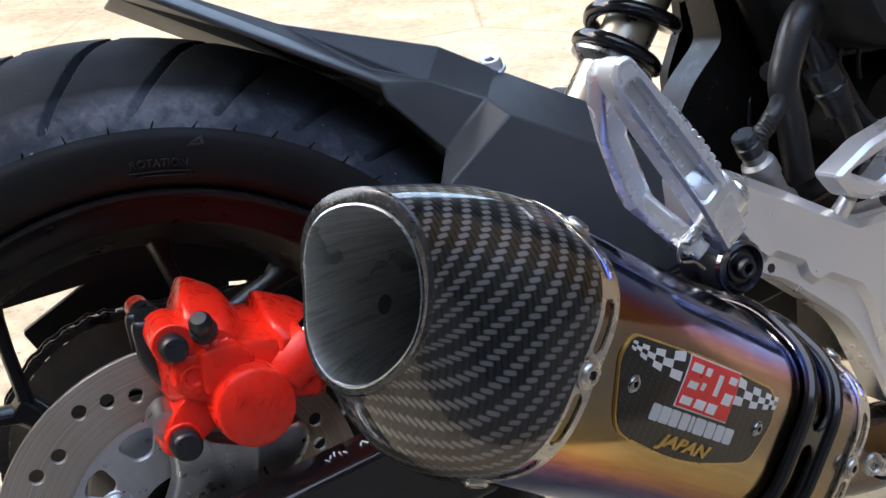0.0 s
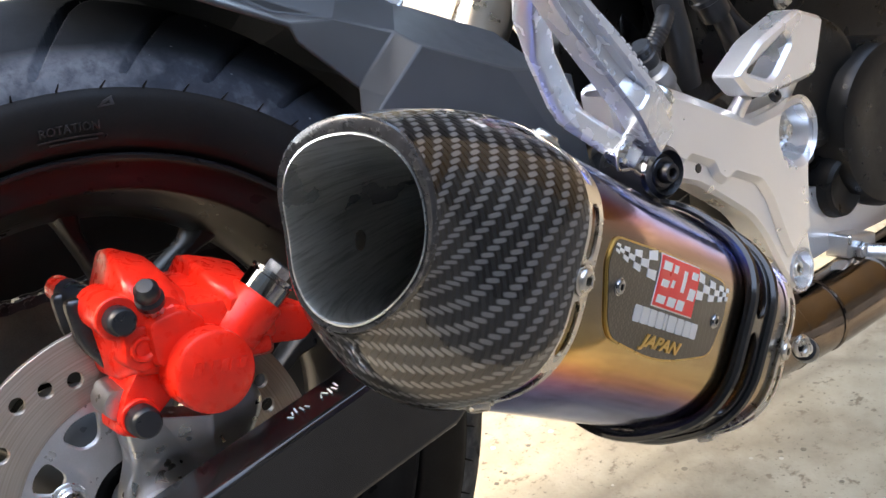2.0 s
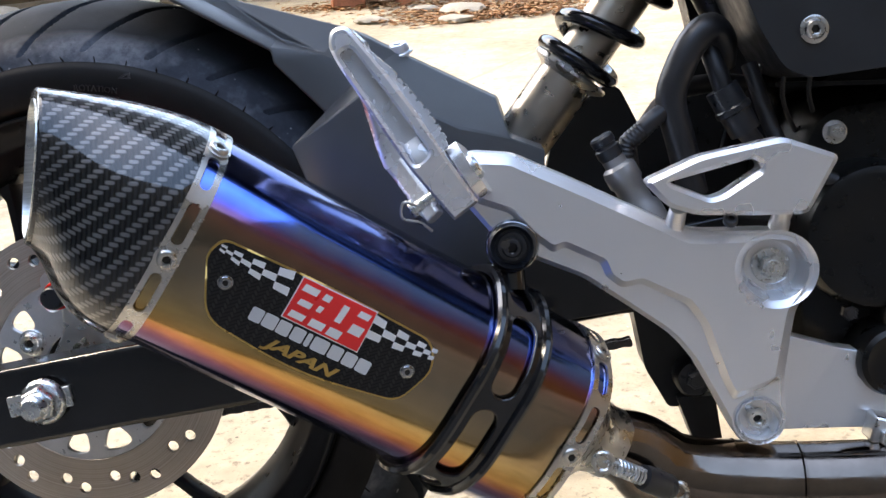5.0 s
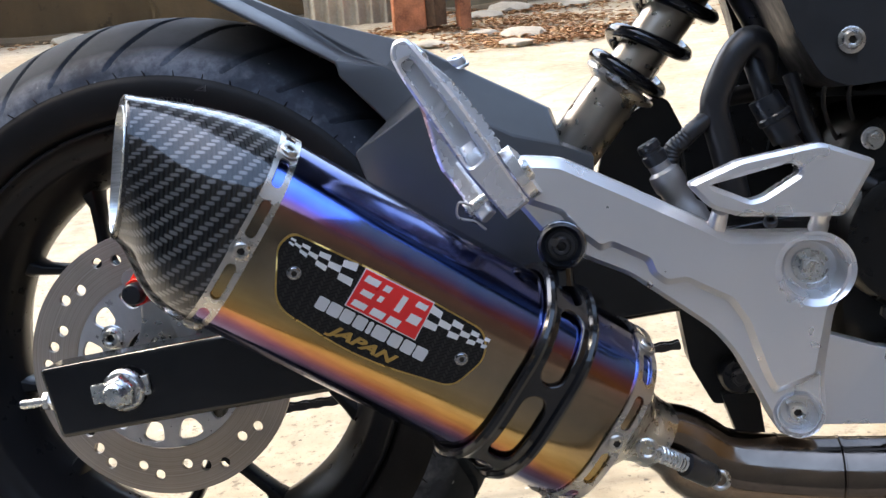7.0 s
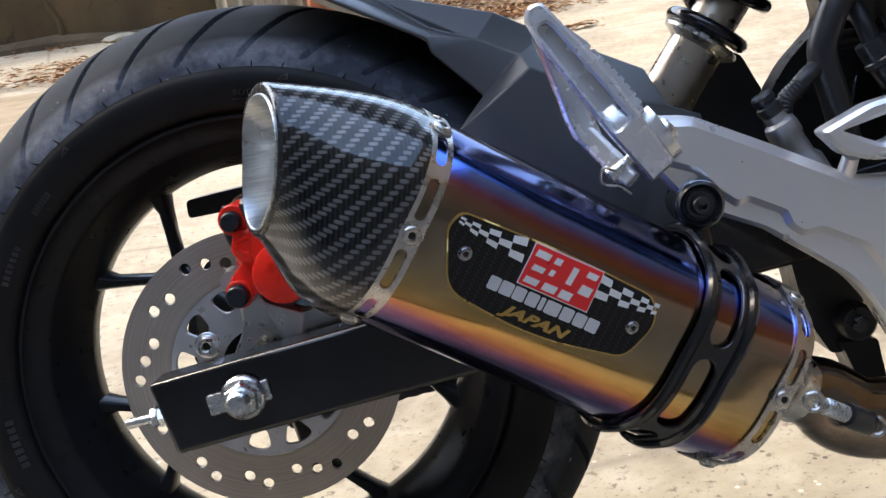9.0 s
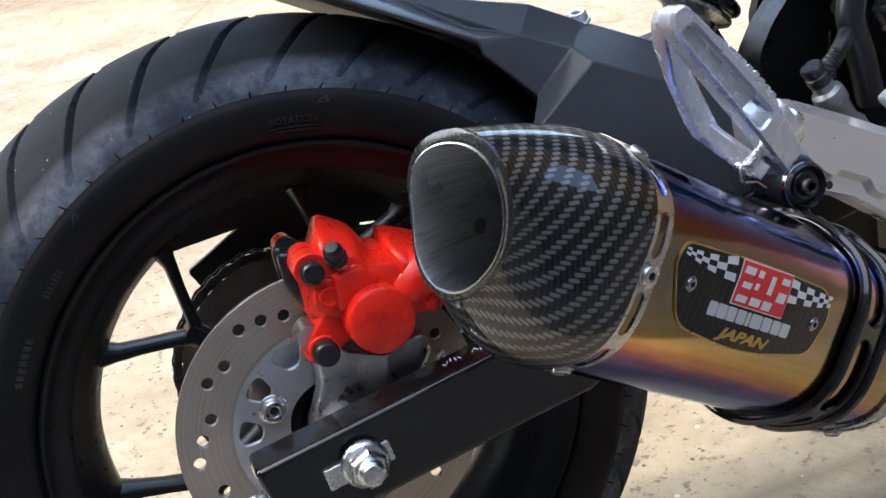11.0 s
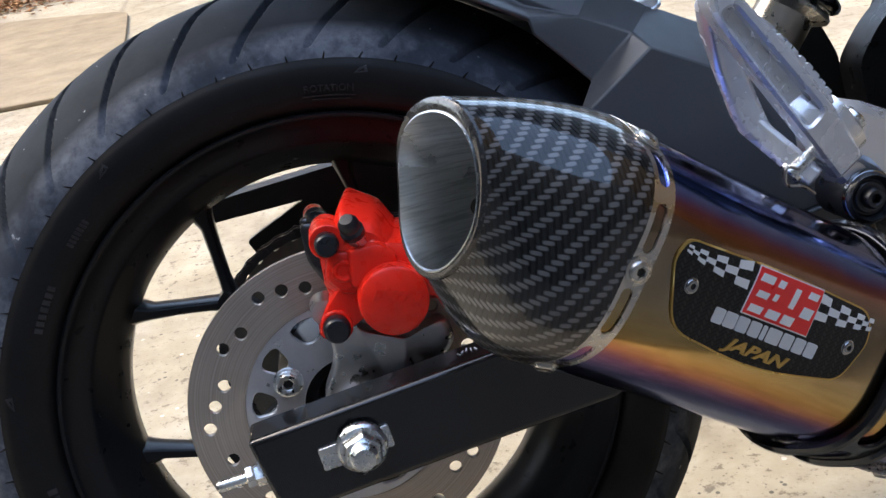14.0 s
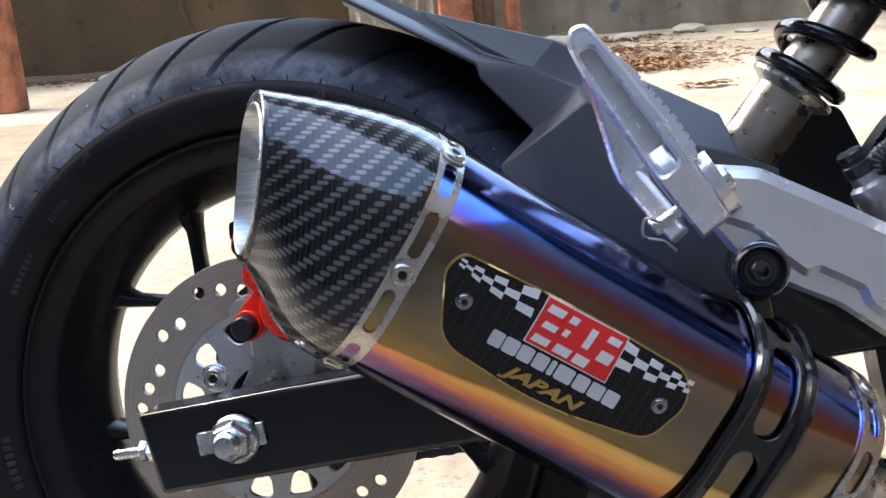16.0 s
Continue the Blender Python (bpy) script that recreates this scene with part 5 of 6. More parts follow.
def build_badge(muf):
    outline = rounded([(0.0185, 0.0205, 0.008), (0.078, 0.0228, 0.03), (0.1335, 0.0212, 0.008), (0.1410, 0.0080, 0.010), (0.1335, -0.0140, 0.007), (0.082, -0.0232, 0.03), (0.0290, -0.0180, 0.010), (0.0150, 0.0110, 0.008)], 0.008, 6)
    cx, cy = 0.078, 0.001
    def inset(k):
        return [(cx + (x - cx) * (1 - k / 0.062), cy + (y - cy) * (1 - k / 0.022)) for x, y in outline]
    grid = [(0.02 + 0.006 * i, -0.018 + 0.004 * j) for i in range(21) for j in range(10)]
    inner = lambda pts, poly: [p for p in pts if inside(p, poly)]
    bm = bmesh.new()
    plate(bm, dense(outline, 0.003), [], 0.0001, 0.0012, on_badge, inner(grid, inset(0.002)))
    badge = part("maker_badge", bm, GOLD_INK, muf, "black carbon-look badge with gold rim", bevel=0.0003, segments=1)
    bm = bmesh.new()
    plate(bm, dense(inset(0.0009), 0.003), [], 0.0010, 0.00145, on_badge, inner(grid, inset(0.003)))
    face = part("badge_face", bm, BADGE_CARBON, badge, "dark carbon patterned face")
    inv = MUFFLER.inverted()
    set_uv(face, lambda i, co: ((inv @ co).x + (inv @ co).y, (inv @ co).x - (inv @ co).y))

    def flat(name, poly, mat, lo, hi, parent=badge):
        bm = bmesh.new()
        x0, x1, y0, y1 = min(p[0] for p in poly), max(p[0] for p in poly), min(p[1] for p in poly), max(p[1] for p in poly)
        pts = [(x0 + 0.003 * i, y0 + 0.0025 * j) for i in range(1, 1 + int((x1 - x0) / 0.003)) for j in range(1, 1 + int((y1 - y0) / 0.0025))]
        mid = (sum(p[0] for p in poly) / len(poly), sum(p[1] for p in poly) / len(poly))
        near = [(mid[0] + (p[0] - mid[0]) * 0.97, mid[1] + (p[1] - mid[1]) * 0.97) for p in poly]
        plate(bm, dense(poly, 0.003), [], lo, hi, on_badge, [p for p in pts if inside(p, near)])
        return part(name, bm, mat, parent, smooth=False)
    # red square with white bars
    lo, hi = 0.00145, 0.0018
    flat("red_panel", [(0.0602, -0.0006), (0.1021, -0.0004), (0.1011, 0.0219), (0.0602, 0.0214)], WHITE_INK, lo, 0.0017)
    flat("red_panel", [(0.0608, 0.0000), (0.1015, 0.0002), (0.1005, 0.0213), (0.0608, 0.0208)], RED_INK, 0.0016, 0.0020)
    bars = [(0.0600, 0.0187, 0.0684, 0.0034), (0.0612, 0.0117, 0.0684, 0.0030), (0.0600, 0.0048, 0.0684, 0.0034),
            (0.0708, 0.0187, 0.0752, 0.0032), (0.0708, 0.0125, 0.0740, 0.0032), (0.0708, 0.0050, 0.0790, 0.0040),
            (0.0812, 0.0150, 0.0850, 0.0090), (0.0806, 0.0050, 0.0880, 0.0044), (0.0900, 0.0190, 0.0966, 0.0030), (0.0896, 0.0110, 0.0968, 0.0050)]
    for x0, yc, x1, hgt in bars:
        k = 0.0006
        x0, x1, yc = x0 + 0.0025, x1 + 0.0025, yc - 0.0016
        flat("white_bar", [(x0, yc - hgt / 2), (x1 - k, yc - hgt / 2), (x1, yc + hgt / 2), (x0 + k, yc + hgt / 2)], WHITE_INK, 0.0019, 0.0023)
    # the maker's name as a row of plain blocks
    xs = [0.0468, 0.0536, 0.0612, 0.0688, 0.0764, 0.0800, 0.0894, 0.0972, 0.1048]
    ws = [0.0062, 0.0070, 0.0066, 0.0066, 0.0026, 0.0084, 0.0068, 0.0068, 0.0068]
    for x, w in zip(xs, ws):
        p = [(x, -0.0088), (x + w, -0.0088), (x + w, -0.0018), (x, -0.0018)]
        bm = bmesh.new()
        plate(bm, dense(rounded(p, 0.0012, 3), 0.002), [], lo, hi, on_badge, [(x + w / 2, -0.0065), (x + w / 2, -0.004)])
        part("name_block", bm, GREY_INK, badge, smooth=False)
    part("printed_word", text_mesh("JAPAN", 0.0088, lambda x, y, h: on_badge(0.0785 + x * 1.42, -0.0150 + y * 0.82, 0.00155 + h), 0.00025, 0.35, 0.00032), GOLD_INK, badge, "gold printed word", smooth=False)
    # two chequered flags that narrow outwards
    # outward: large squares beside the red panel, small at the tips
    cols = 7
    def flag2(xa, xb, ya, yb, ha, hb, bend):
        edges = [0.0]
        for c in range(cols):
            edges.append(edges[-1] + 1.0 - 0.105 * c)
        edges = [e / edges[-1] for e in edges]
        for c in range(cols):
            for r in range(3):
                if (c + r) % 2:
                    continue
                def at(f, g):
                    hgt, y = ha + (hb - ha) * f, ya + (yb - ya) * f + bend * math.sin(math.pi * f)
                    return (xa + (xb - xa) * f + 0.002 * g * (1 - f), y - hgt * g)
                poly = [at(edges[c], r / 3), at(edges[c + 1], r / 3), at(edges[c + 1], (r + 1) / 3), at(edges[c], (r + 1) / 3)]
                area = sum(a[0] * b[1] - b[0] * a[1] for a, b in zip(poly, poly[1:] + poly[:1]))
                flat("flag_square", poly if area > 0 else poly[::-1], WHITE_INK, lo, hi)
    flag2(0.0560, 0.0195, 0.0215, 0.0178, 0.0120, 0.0030, -0.0012)
    flag2(0.0995, 0.1375, 0.0205, 0.0185, 0.0120, 0.0055, -0.0008)
    for x in (0.0294, 0.1291):
        p, q = on_badge(x, 0.0023, 0.0014), on_badge(x, 0.0023, 0.01)
        bolt("badge_screw", frame_of(p, q - p), 0.0032, 0.0014, badge, GREY_CHROME, head="socket", washer=0.0037)


def build_hugger():
    hug = new("rear_hugger")
    hug.parent = bike
    hug["label"] = "faceted matt black plastic rear hugger"
    v = dict(A=(.034, -.066, .257), B=(.139, -.073, .197), C=(.141, -.073, .188), E=(.1705, -.070, .1560), F=(.152, -.094, .1375), U=(.1735, -.090, .1505), W=(.2010, -.089, .1695), G=(.190, -.092, .03), H=(.30, -.086, .05), I=(.304, -.080, .125),
             J=(.283, -.082, .134), K=(.275, -.055, .158), L=(.215, -.050, .190), M=(.184, -.050, .2075), N=(.170, -.060, .192), P=(.101, -.042, .233), Q=(.037, -.046, .263), R=(.142, -.052, .203), S=(.1965, -.074, .1780), T=(.252, -.090, .143))
    faces = ["ABRQ", "PNM", "RNP", "RBN", "BCESN", "NSLM", "SEUW", "EFU", "WUFGHT", "THIJ", "SWTJKL", "QRP"]
    bm = bmesh.new()
    rv, lv = {}, {}
    for k, p in v.items():
        rv[k] = bm.verts.new(p)
        lv[k] = bm.verts.new((p[0], -p[1], p[2]))
    for f in faces:
        bm.faces.new([rv[c] for c in f])
        bm.faces.new([lv[c] for c in reversed(f)])
    for a, b in ("QP", "PM", "ML", "LK", "KJ", "JI"):
        bm.faces.new((rv[a], rv[b], lv[b], lv[a]))
    bmesh.ops.recalc_face_normals(bm, faces=bm.faces)
    o = part("hugger_shell", bm, BLACK_SATIN, hug)
    o.data.set_sharp_from_angle(angle=radians(7))
    s = o.modifiers.new("thick", "SOLIDIFY")
    s.thickness, s.offset = 0.003, 0
    b = o.modifiers.new("edge", "BEVEL")
    b.width, b.segments, b.limit_method, b.angle_limit = 0.0012, 2, "ANGLE", radians(25)
    # small bolt on its top with a chrome head
    bolt("hugger_screw", frame_of((0.217, -0.045, 0.190), (-0.2, -0.3, 0.9)), 0.0065, 0.007, hug, POLISHED, head="socket", washer=0.008, label="chrome screw on the hugger")
    bm = bmesh.new()
    plate(bm, rounded([(0.295, 0.05), (0.378, 0.05), (0.380, 0.095), (0.377, 0.130), (0.363, 0.160), (0.3535, 0.1625), (0.317, 0.138)], 0.005), [], 0, 0.025, side(0.072))
    part("mud_flap", bm, BLACK_PLASTIC, hug, "black mud flap before the wheel", bevel=0.001)


def build_shock():
    sh = new("rear_shock")
    sh.parent = bike
    sh["label"] = "rear shock absorber with black coil spring"
    a, b = Vector((0.2755, 0.005, 0.1078)), Vector((0.4645, 0.005, 0.3472))
    ax = (b - a).normalized()
    fr = frame_of(a, ax, (0, 1, 0))
    bm = bmesh.new()
    lathe(bm, [(0, -0.05), (0.0195, -0.05), (0.0195, 0.076), (0.0202, 0.078), (0, 0.078)], 40, fr)
    part("damper_body", bm, CHROME, sh, "bare steel damper body")
    bm = bmesh.new()
    lathe(bm, [(0.0180, 0.076), (0.0205, 0.077), (0.0275, 0.081), (0.0280, 0.083), (0.0270, 0.0845), (0.0190, 0.083)], 40, fr, closed=True)
    part("spring_seat", bm, STEEL, sh, "steel spring seat")
    bm = bmesh.new()
    lathe(bm, [(0, 0.078), (0.0172, 0.078), (0.0172, 0.30), (0, 0.30)], 40, fr)
    part("damper_tube", bm, CHROME, sh, "polished damper tube")
    bm = bmesh.new()
    turns, length = 5.6, 0.205
    pts = []
    for k in range(8 * 28):
        t = k / 28
        zz = 0.0890 + (0.004 * t if t < 0.5 else 0.002 + 0.0310 * (t - 0.5))
        pts.append(fr @ Vector((0.0258 * math.cos(2 * math.pi * t + 1.0), 0.0258 * math.sin(2 * math.pi * t + 1.0), zz)))
    tube(bm, pts, 0.0050, 12)
    part("coil_spring", bm, BLACK_GLOSS, sh, "gloss black coil spring")


def build_bracket():
    br = new("footrest_bracket")
    br.parent = bike
    br["label"] = "silver painted cast footrest bracket"
    A, C = (0.4285, 0.0550), (0.4180, -0.0335)
    arcA = [(A[0] + 0.0222 * math.cos(math.radians(t)), A[1] + 0.0222 * math.sin(math.radians(t)), 0.002) for t in (100, 70, 40, 10, -20, -42)]
    arcC = [(C[0] + 0.0162 * math.cos(math.radians(t)), C[1] + 0.0162 * math.sin(math.radians(t)), 0.002) for t in (15, -15, -50, -90, -130, -165)]
    outline = [(0.2580, 0.1020), (0.2570, 0.1270), (0.264, 0.1295), (0.2875, 0.1270), (0.3285, 0.1065), (0.383, 0.0775, 0.012), (0.408, 0.0770, 0.012)] + arcA + [(0.4395, 0.0300), (0.4355, 0.0080), (0.4325, -0.012)] + arcC + \
              [(0.4000, -0.032), (0.3950, -0.0215), (0.3835, 0.0020), (0.3720, 0.0180, 0.01), (0.3480, 0.0360), (0.3240, 0.0535), (0.3000, 0.0640), (0.2780, 0.0760)]
    o = rounded(outline[::-1], 0.005, 3)
    bm = bmesh.new()
    chamfered(bm, o, [circle(*A, 0.0184, 48), circle(*C, 0.0118, 36)], -0.022, 0.0, 0.0028, side(-0.132))
    bmesh.ops.recalc_face_normals(bm, faces=bm.faces)
    part("bracket_casting", bm, SILVER_PAINT, br)
    # recess floors and their bolts
    for (x, z), r, dep in ((A, 0.0190, 0.012), (C, 0.0122, 0.008)):
        bm = bmesh.new()
        lathe(bm, [(0, -dep - 0.003), (r, -dep - 0.003), (r, 0.0008), (r * 0.97, 0.0008), (r * 0.80, -dep + 0.001), (r * 0.76, -dep), (0, -dep)], 40, frame_of((x, -0.132, z), (0, -1, 0)))
        part("recess", bm, SILVER_PAINT, br)
    bolt("pivot_bolt", frame_of((A[0], -0.120, A[1]), (0, -1, 0)), 0.0072, 0.0085, br, head="hex", washer=0.0108, label="zinc plated pivot bolt")
    bolt("lower_bolt", frame_of((C[0], -0.124, C[1]), (0, -1, 0)), 0.0058, 0.006, br, head="socket", label="socket head bolt")
    # raised upper part of the casting, with a stepped lower edge, and the raised rib down to the lower bolt
    bm = bmesh.new()
    step = [(0.2660, 0.1000), (0.2850, 0.0930), (0.2960, 0.0790), (0.3080, 0.0690), (0.3145, 0.0720), (0.3340, 0.0620), (0.3365, 0.0540), (0.3450, 0.0470), (0.3560, 0.0490), (0.3800, 0.0365), (0.3880, 0.0240), (0.3985, -0.0090), (0.4040, -0.0210)]
    top = [(0.4300, -0.0100), (0.4335, 0.0100), (0.4375, 0.0300)] + [(x, z) for x, z, _ in arcA[::-1]]
    upper = [(0.4080, 0.0750), (0.3835, 0.0755), (0.3280, 0.1045), (0.2870, 0.1250), (0.2650, 0.1270)]
    o = step + top + upper
    o = [(A[0] + (x - A[0]) * 0.985, A[1] + (z - A[1]) * 0.985) if (x - A[0]) ** 2 + (z - A[1]) ** 2 < 0.0228 ** 2 else (x, z) for x, z in o]
    chamfered(bm, o, [circle(*A, 0.0184, 48)], -0.004, 0.0046, 0.0040, side(-0.132), corner=0.0025)
    bmesh.ops.recalc_face_normals(bm, faces=bm.faces)
    part("raised_face", bm, SILVER_PAINT, br)
    # rubber grommet mount that carries the hanger
    bm = bmesh.new()
    g = frame_of((0.2815, -0.1475, 0.0795), (0, -1, 0))
    lathe(bm, [(0, -0.018), (0.0140, -0.018), (0.0145, 0.010), (0.0135, 0.0165), (0.0118, 0.0185), (0.0105, 0.0165), (0.0095, 0.0145), (0, 0.0145)], 40, g)
    gm = part("rubber_mount", bm, CAP_RUBBER, br, "black rubber hanger mount")
    bm = bmesh.new()
    lathe(bm, [(0.0128, 0.0166), (0.0140, 0.0158), (0.0146, 0.0135), (0.0140, 0.0130), (0.0132, 0.0150)], 40, g, closed=True)
    part("mount_ring", bm, GREY_CHROME, gm, "thin plated ring")
    bolt("mount_bolt", g @ pose(0, 0, 0.0145), 0.0058, 0.0075, gm, DARK_STEEL, head="socket", washer=0.0085)
    # lower flange that runs ahead
    bm = bmesh.new()
    plate(bm, rounded([(0.436, 0.012), (0.47, 0.002), (0.56, -0.012), (0.62, -0.03), (0.62, -0.052), (0.50, -0.046), (0.430, -0.046), (0.428, -0.02)], 0.006), [], -0.02, -0.004, side(-0.114))
    part("lower_flange", bm, SILVER_PAINT, br, bevel=0.002)
    bm = bmesh.new()
    tube(bm, [(0.488, -0.118, -0.050), (0.512, -0.150, -0.056)], [0.008, 0.007], 16)
    box(bm, pose(0.496, -0.118, -0.046, 0, 15, 0), 0.03, 0.02, 0.016)
    part("pedal_joint", bm, CAST, br, "cast pedal joint", bevel=0.002)
    bolt("pedal_bolt", frame_of((0.490, -0.127, -0.047), (0, -1, 0)), 0.006, 0.006, br, head="hex")
    # heel guard
    hg = new("heel_guard")
    hg.parent = bike
    hg["label"] = "silver cast heel guard with a window"
    bm = bmesh.new()
    chamfered(bm, rounded([(0.358, 0.1085), (0.371, 0.0935), (0.386, 0.0885), (0.418, 0.0870), (0.444, 0.0865), (0.461, 0.1180), (0.432, 0.1295), (0.388, 0.1215)], 0.004, 3),
              [rounded([(0.3710, 0.1075), (0.3930, 0.0975), (0.4000, 0.0995), (0.4200, 0.1125), (0.4190, 0.1170), (0.4150, 0.1185)], 0.002, 2)], -0.018, 0.0, 0.0026, side(-0.145))
    bmesh.ops.recalc_face_normals(bm, faces=bm.faces)
    part("guard_plate", bm, SILVER_PAINT, hg)
    for x in (0.377, 0.434):
        bm = bmesh.new()
        tube(bm, [(x, -0.136, 0.092), (x - 0.002, -0.126, 0.078)], [0.0048, 0.0058], 16)
        part("guard_post", bm, SILVER_PAINT, hg)
    bolt("guard_screw", frame_of((0.404, -0.138, 0.0835), (0, -0.8, 0.6)), 0.004, 0.004, hg, DARK_STEEL, head="socket")
    # the casting toes in towards the frame as it runs ahead
    for o in [c for c in bpy.data.objects if c.parent in (br, hg) and c.type == "MESH" and not c.name.startswith(("rubber_mount", "mount_"))]:
        for v in o.data.vertices:
            x, y, z = v.co
            d = -0.029 + 0.20 * (min(x, 0.47) - 0.27)
            v.co = (x + d * (x - 0.2156) / 0.475, y + d, z + d * (z - 0.172) / 0.475)


def build_peg():
    peg = new("folding_footrest")
    peg.parent = bike
    peg["label"] = "polished aluminium passenger footrest folded up"
    d, w = Vector((0.5197, 0, -0.8544)), Vector((0.8544, 0, 0.5197))
    def at(f, u, h):
        """A point of the bar: f along it from its tip, u across it, h outwards; the hinge end leans back."""
        p = Vector((0.200, -0.188, 0.199)) + d * f + w * u
        p.y -= h - max(0.0, f - 0.079) * 0.30
        return p
    body = [(-0.0022, -0.0030), (0.0035, -0.0085, 0.004), (0.0150, -0.0100, 0.006), (0.0550, -0.0102, 0.006), (0.0790, -0.0100), (0.1130, -0.0074, 0.0012), (0.1118, 0.0086, 0.0012), (0.0810, 0.0088), (0.0540, 0.0092, 0.006), (0.0300, 0.0078, 0.006), (0.0120, 0.0062, 0.006), (0.0000, 0.0048, 0.004)]
    pocket = rounded([(0.0095, -0.0066), (0.0100, 0.0008), (0.0500, 0.0024), (0.0770, 0.0034), (0.0785, -0.0072), (0.0500, -0.0070)], 0.0034, 4)
    bm = bmesh.new()
    chamfered(bm, rounded(body, 0.003, 3), [pocket], 0.0, 0.0140, 0.0016, at)
    bmesh.ops.recalc_face_normals(bm, faces=bm.faces)
    part("footrest_bar", bm, POLISHED, peg)
    bm = bmesh.new()
    floor = rounded([(0.0085, -0.0075), (0.0090, 0.0018), (0.0780, 0.0044), (0.0795, -0.0082)], 0.003, 3)
    plate(bm, floor, [], 0.0030, 0.0068, at)
    part("pocket_floor", bm, POLISHED, peg)
    bm = bmesh.new()
    loft(bm, [[at(f, u, h) for u, h in ((-0.0070, 0.004), (0.0030, 0.004), (0.0030, g), (0.0018, g + 0.0012), (-0.0058, g + 0.0012), (-0.0070, g))] for f, g in ((0.0655, 0.0055), (0.0690, 0.0080), (0.0735, 0.0108), (0.0785, 0.0116))])
    part("pocket_step", bm, POLISHED, peg, bevel=0.0010)
    for k in range(6):
        bm = bmesh.new()
        c = at(0.024 + 0.0070 * k, -0.0026 + 0.0001 * k, 0.0066)
        lathe(bm, [(0.0014, 0), (0.0021, 0.0), (0.0021, 0.0009), (0.0014, 0.0009)], 12, frame_of(c, (0, -1, 0)), closed=True) if k % 2 else box(bm, frame_of(c, (0, -1, 0), d), 0.0040, 0.0011, 0.0014)
        part("cast_mark", bm, POLISHED, peg)
    # lower, toothed edge of the bar
    bm = bmesh.new()
    edge = [(0.0150, 0.0066), (0.0290, 0.0104)]
    for k in range(9):
        f = 0.0320 + 0.0050 * k
        u = 0.0112 + 0.0028 * min(1.0, k / 5)
        edge += [(f, u), (f + 0.0030, u + 0.0002), (f + 0.0036, u - 0.0011), (f + 0.0046, u - 0.0010)]
    plate(bm, [(0.0150, 0.0030)] + [(0.0790, 0.0030)] + [(0.0800, 0.0120)] + edge[::-1], [], 0.0005, 0.0072, at)
    part("toothed_edge", bm, POLISHED, peg, bevel=0.0005, segments=1)
    # inner rail: a flat strap, bent outwards at its foot into the pivot's ear
    bm = bmesh.new()
    rings = []
    for xa, xb, z, ya, yb in ((0.1990, 0.2060, 0.1995, -0.1880, -0.1780), (0.1965, 0.2120, 0.1930, -0.1880, -0.1720), (0.2000, 0.2150, 0.1800, -0.1790, -0.1640), (0.2060, 0.2215, 0.1600, -0.1690, -0.1610), (0.2120, 0.2285, 0.1350, -0.1700, -0.1620), (0.2150, 0.2310, 0.1270, -0.1715, -0.1630), (0.2190, 0.2300, 0.1220, -0.1730, -0.1650)):
        cx, cy = (xb - xa) * 0.16, (ya - yb) * 0.3
        rings.append([Vector(p) for p in ((xa + cx, ya, z), (xb - cx, ya, z), (xb, ya - cy, z), (xb, yb + cy, z), (xb - cx, yb, z), (xa + cx, yb, z), (xa, yb + cy, z), (xa, ya - cy, z))])
    loft(bm, rings)
    part("inner_rail", bm, POLISHED, peg, bevel=0.0008)
    bm = bmesh.new()
    path = spline([(0.2220, -0.1672, 0.1280), (0.2285, -0.1725, 0.1195), (0.2360, -0.1800, 0.1090), (0.2425, -0.1868, 0.1005)], 4)
    rings = []
    for k, p in enumerate(path):
        dd = (path[min(k + 1, len(path) - 1)] - path[max(k - 1, 0)]).normalized()
        up = Vector((0.55, 0.0, 0.84))
        up = (up - up.dot(dd) * dd).normalized()
        nn = dd.cross(up)
        hw, th = (0.0062 if k < len(path) - 2 else 0.0050), 0.0034
        rings.append([p + up * sx * hw + nn * sy * th for sx, sy in ((-1, -0.5), (-0.7, -1), (0.7, -1), (1, -0.5), (1, 0.5), (0.7, 1), (-0.7, 1), (-1, 0.5))])
    loft(bm, rings)
    part("pivot_ear", bm, POLISHED, peg, bevel=0.0008)
    # pivot: ear of the bracket, pin and clip
    bm = bmesh.new()
    ear = rounded([(0.0800, -0.004), (0.0790, 0.004), (0.0860, 0.0085), (0.1000, 0.0085), (0.1120, 0.001), (0.1135, -0.036), (0.0860, -0.040)], 0.005, 4)
    plate(bm, ear, [], 0.0096, 0.0162, lambda f, h, u: Vector((0.200, -0.184 - h, 0.199)) + d * f + w * u)
    part("pivot_ear", bm, SILVER_PAINT, peg, bevel=0.0015)
    bm = bmesh.new()
    pr, pe = Vector((0.2325, -0.1835, 0.1055)), Vector((0.2560, -0.1840, 0.1200))
    tube(bm, [pr, pe], 0.0034, 16)
    lathe(bm, [(0, 0), (0.0058, 0), (0.0058, 0.0022), (0.0050, 0.003), (0, 0.003)], 24, frame_of(pr, pr - pe))
    lathe(bm, [(0, 0), (0.0070, 0), (0.0070, 0.0020), (0.0058, 0.0034), (0, 0.0034)], 28, frame_of(Vector((0.200, -0.1870, 0.199)) + d * 0.096 + w * 0.0160, w))
    pin = part("pivot_pin", bm, ZINC, peg, "zinc plated pivot pin")
    bm = bmesh.new()
    tube(bm, spline([pr + Vector((0.001, -0.006, 0.002)), pr + Vector((-0.006, -0.008, 0.004)), pr + Vector((-0.007, -0.007, -0.004)), pr + Vector((0.002, -0.006, -0.007)), pr + Vector((0.008, -0.005, -0.012))], 6), 0.0008, 6)
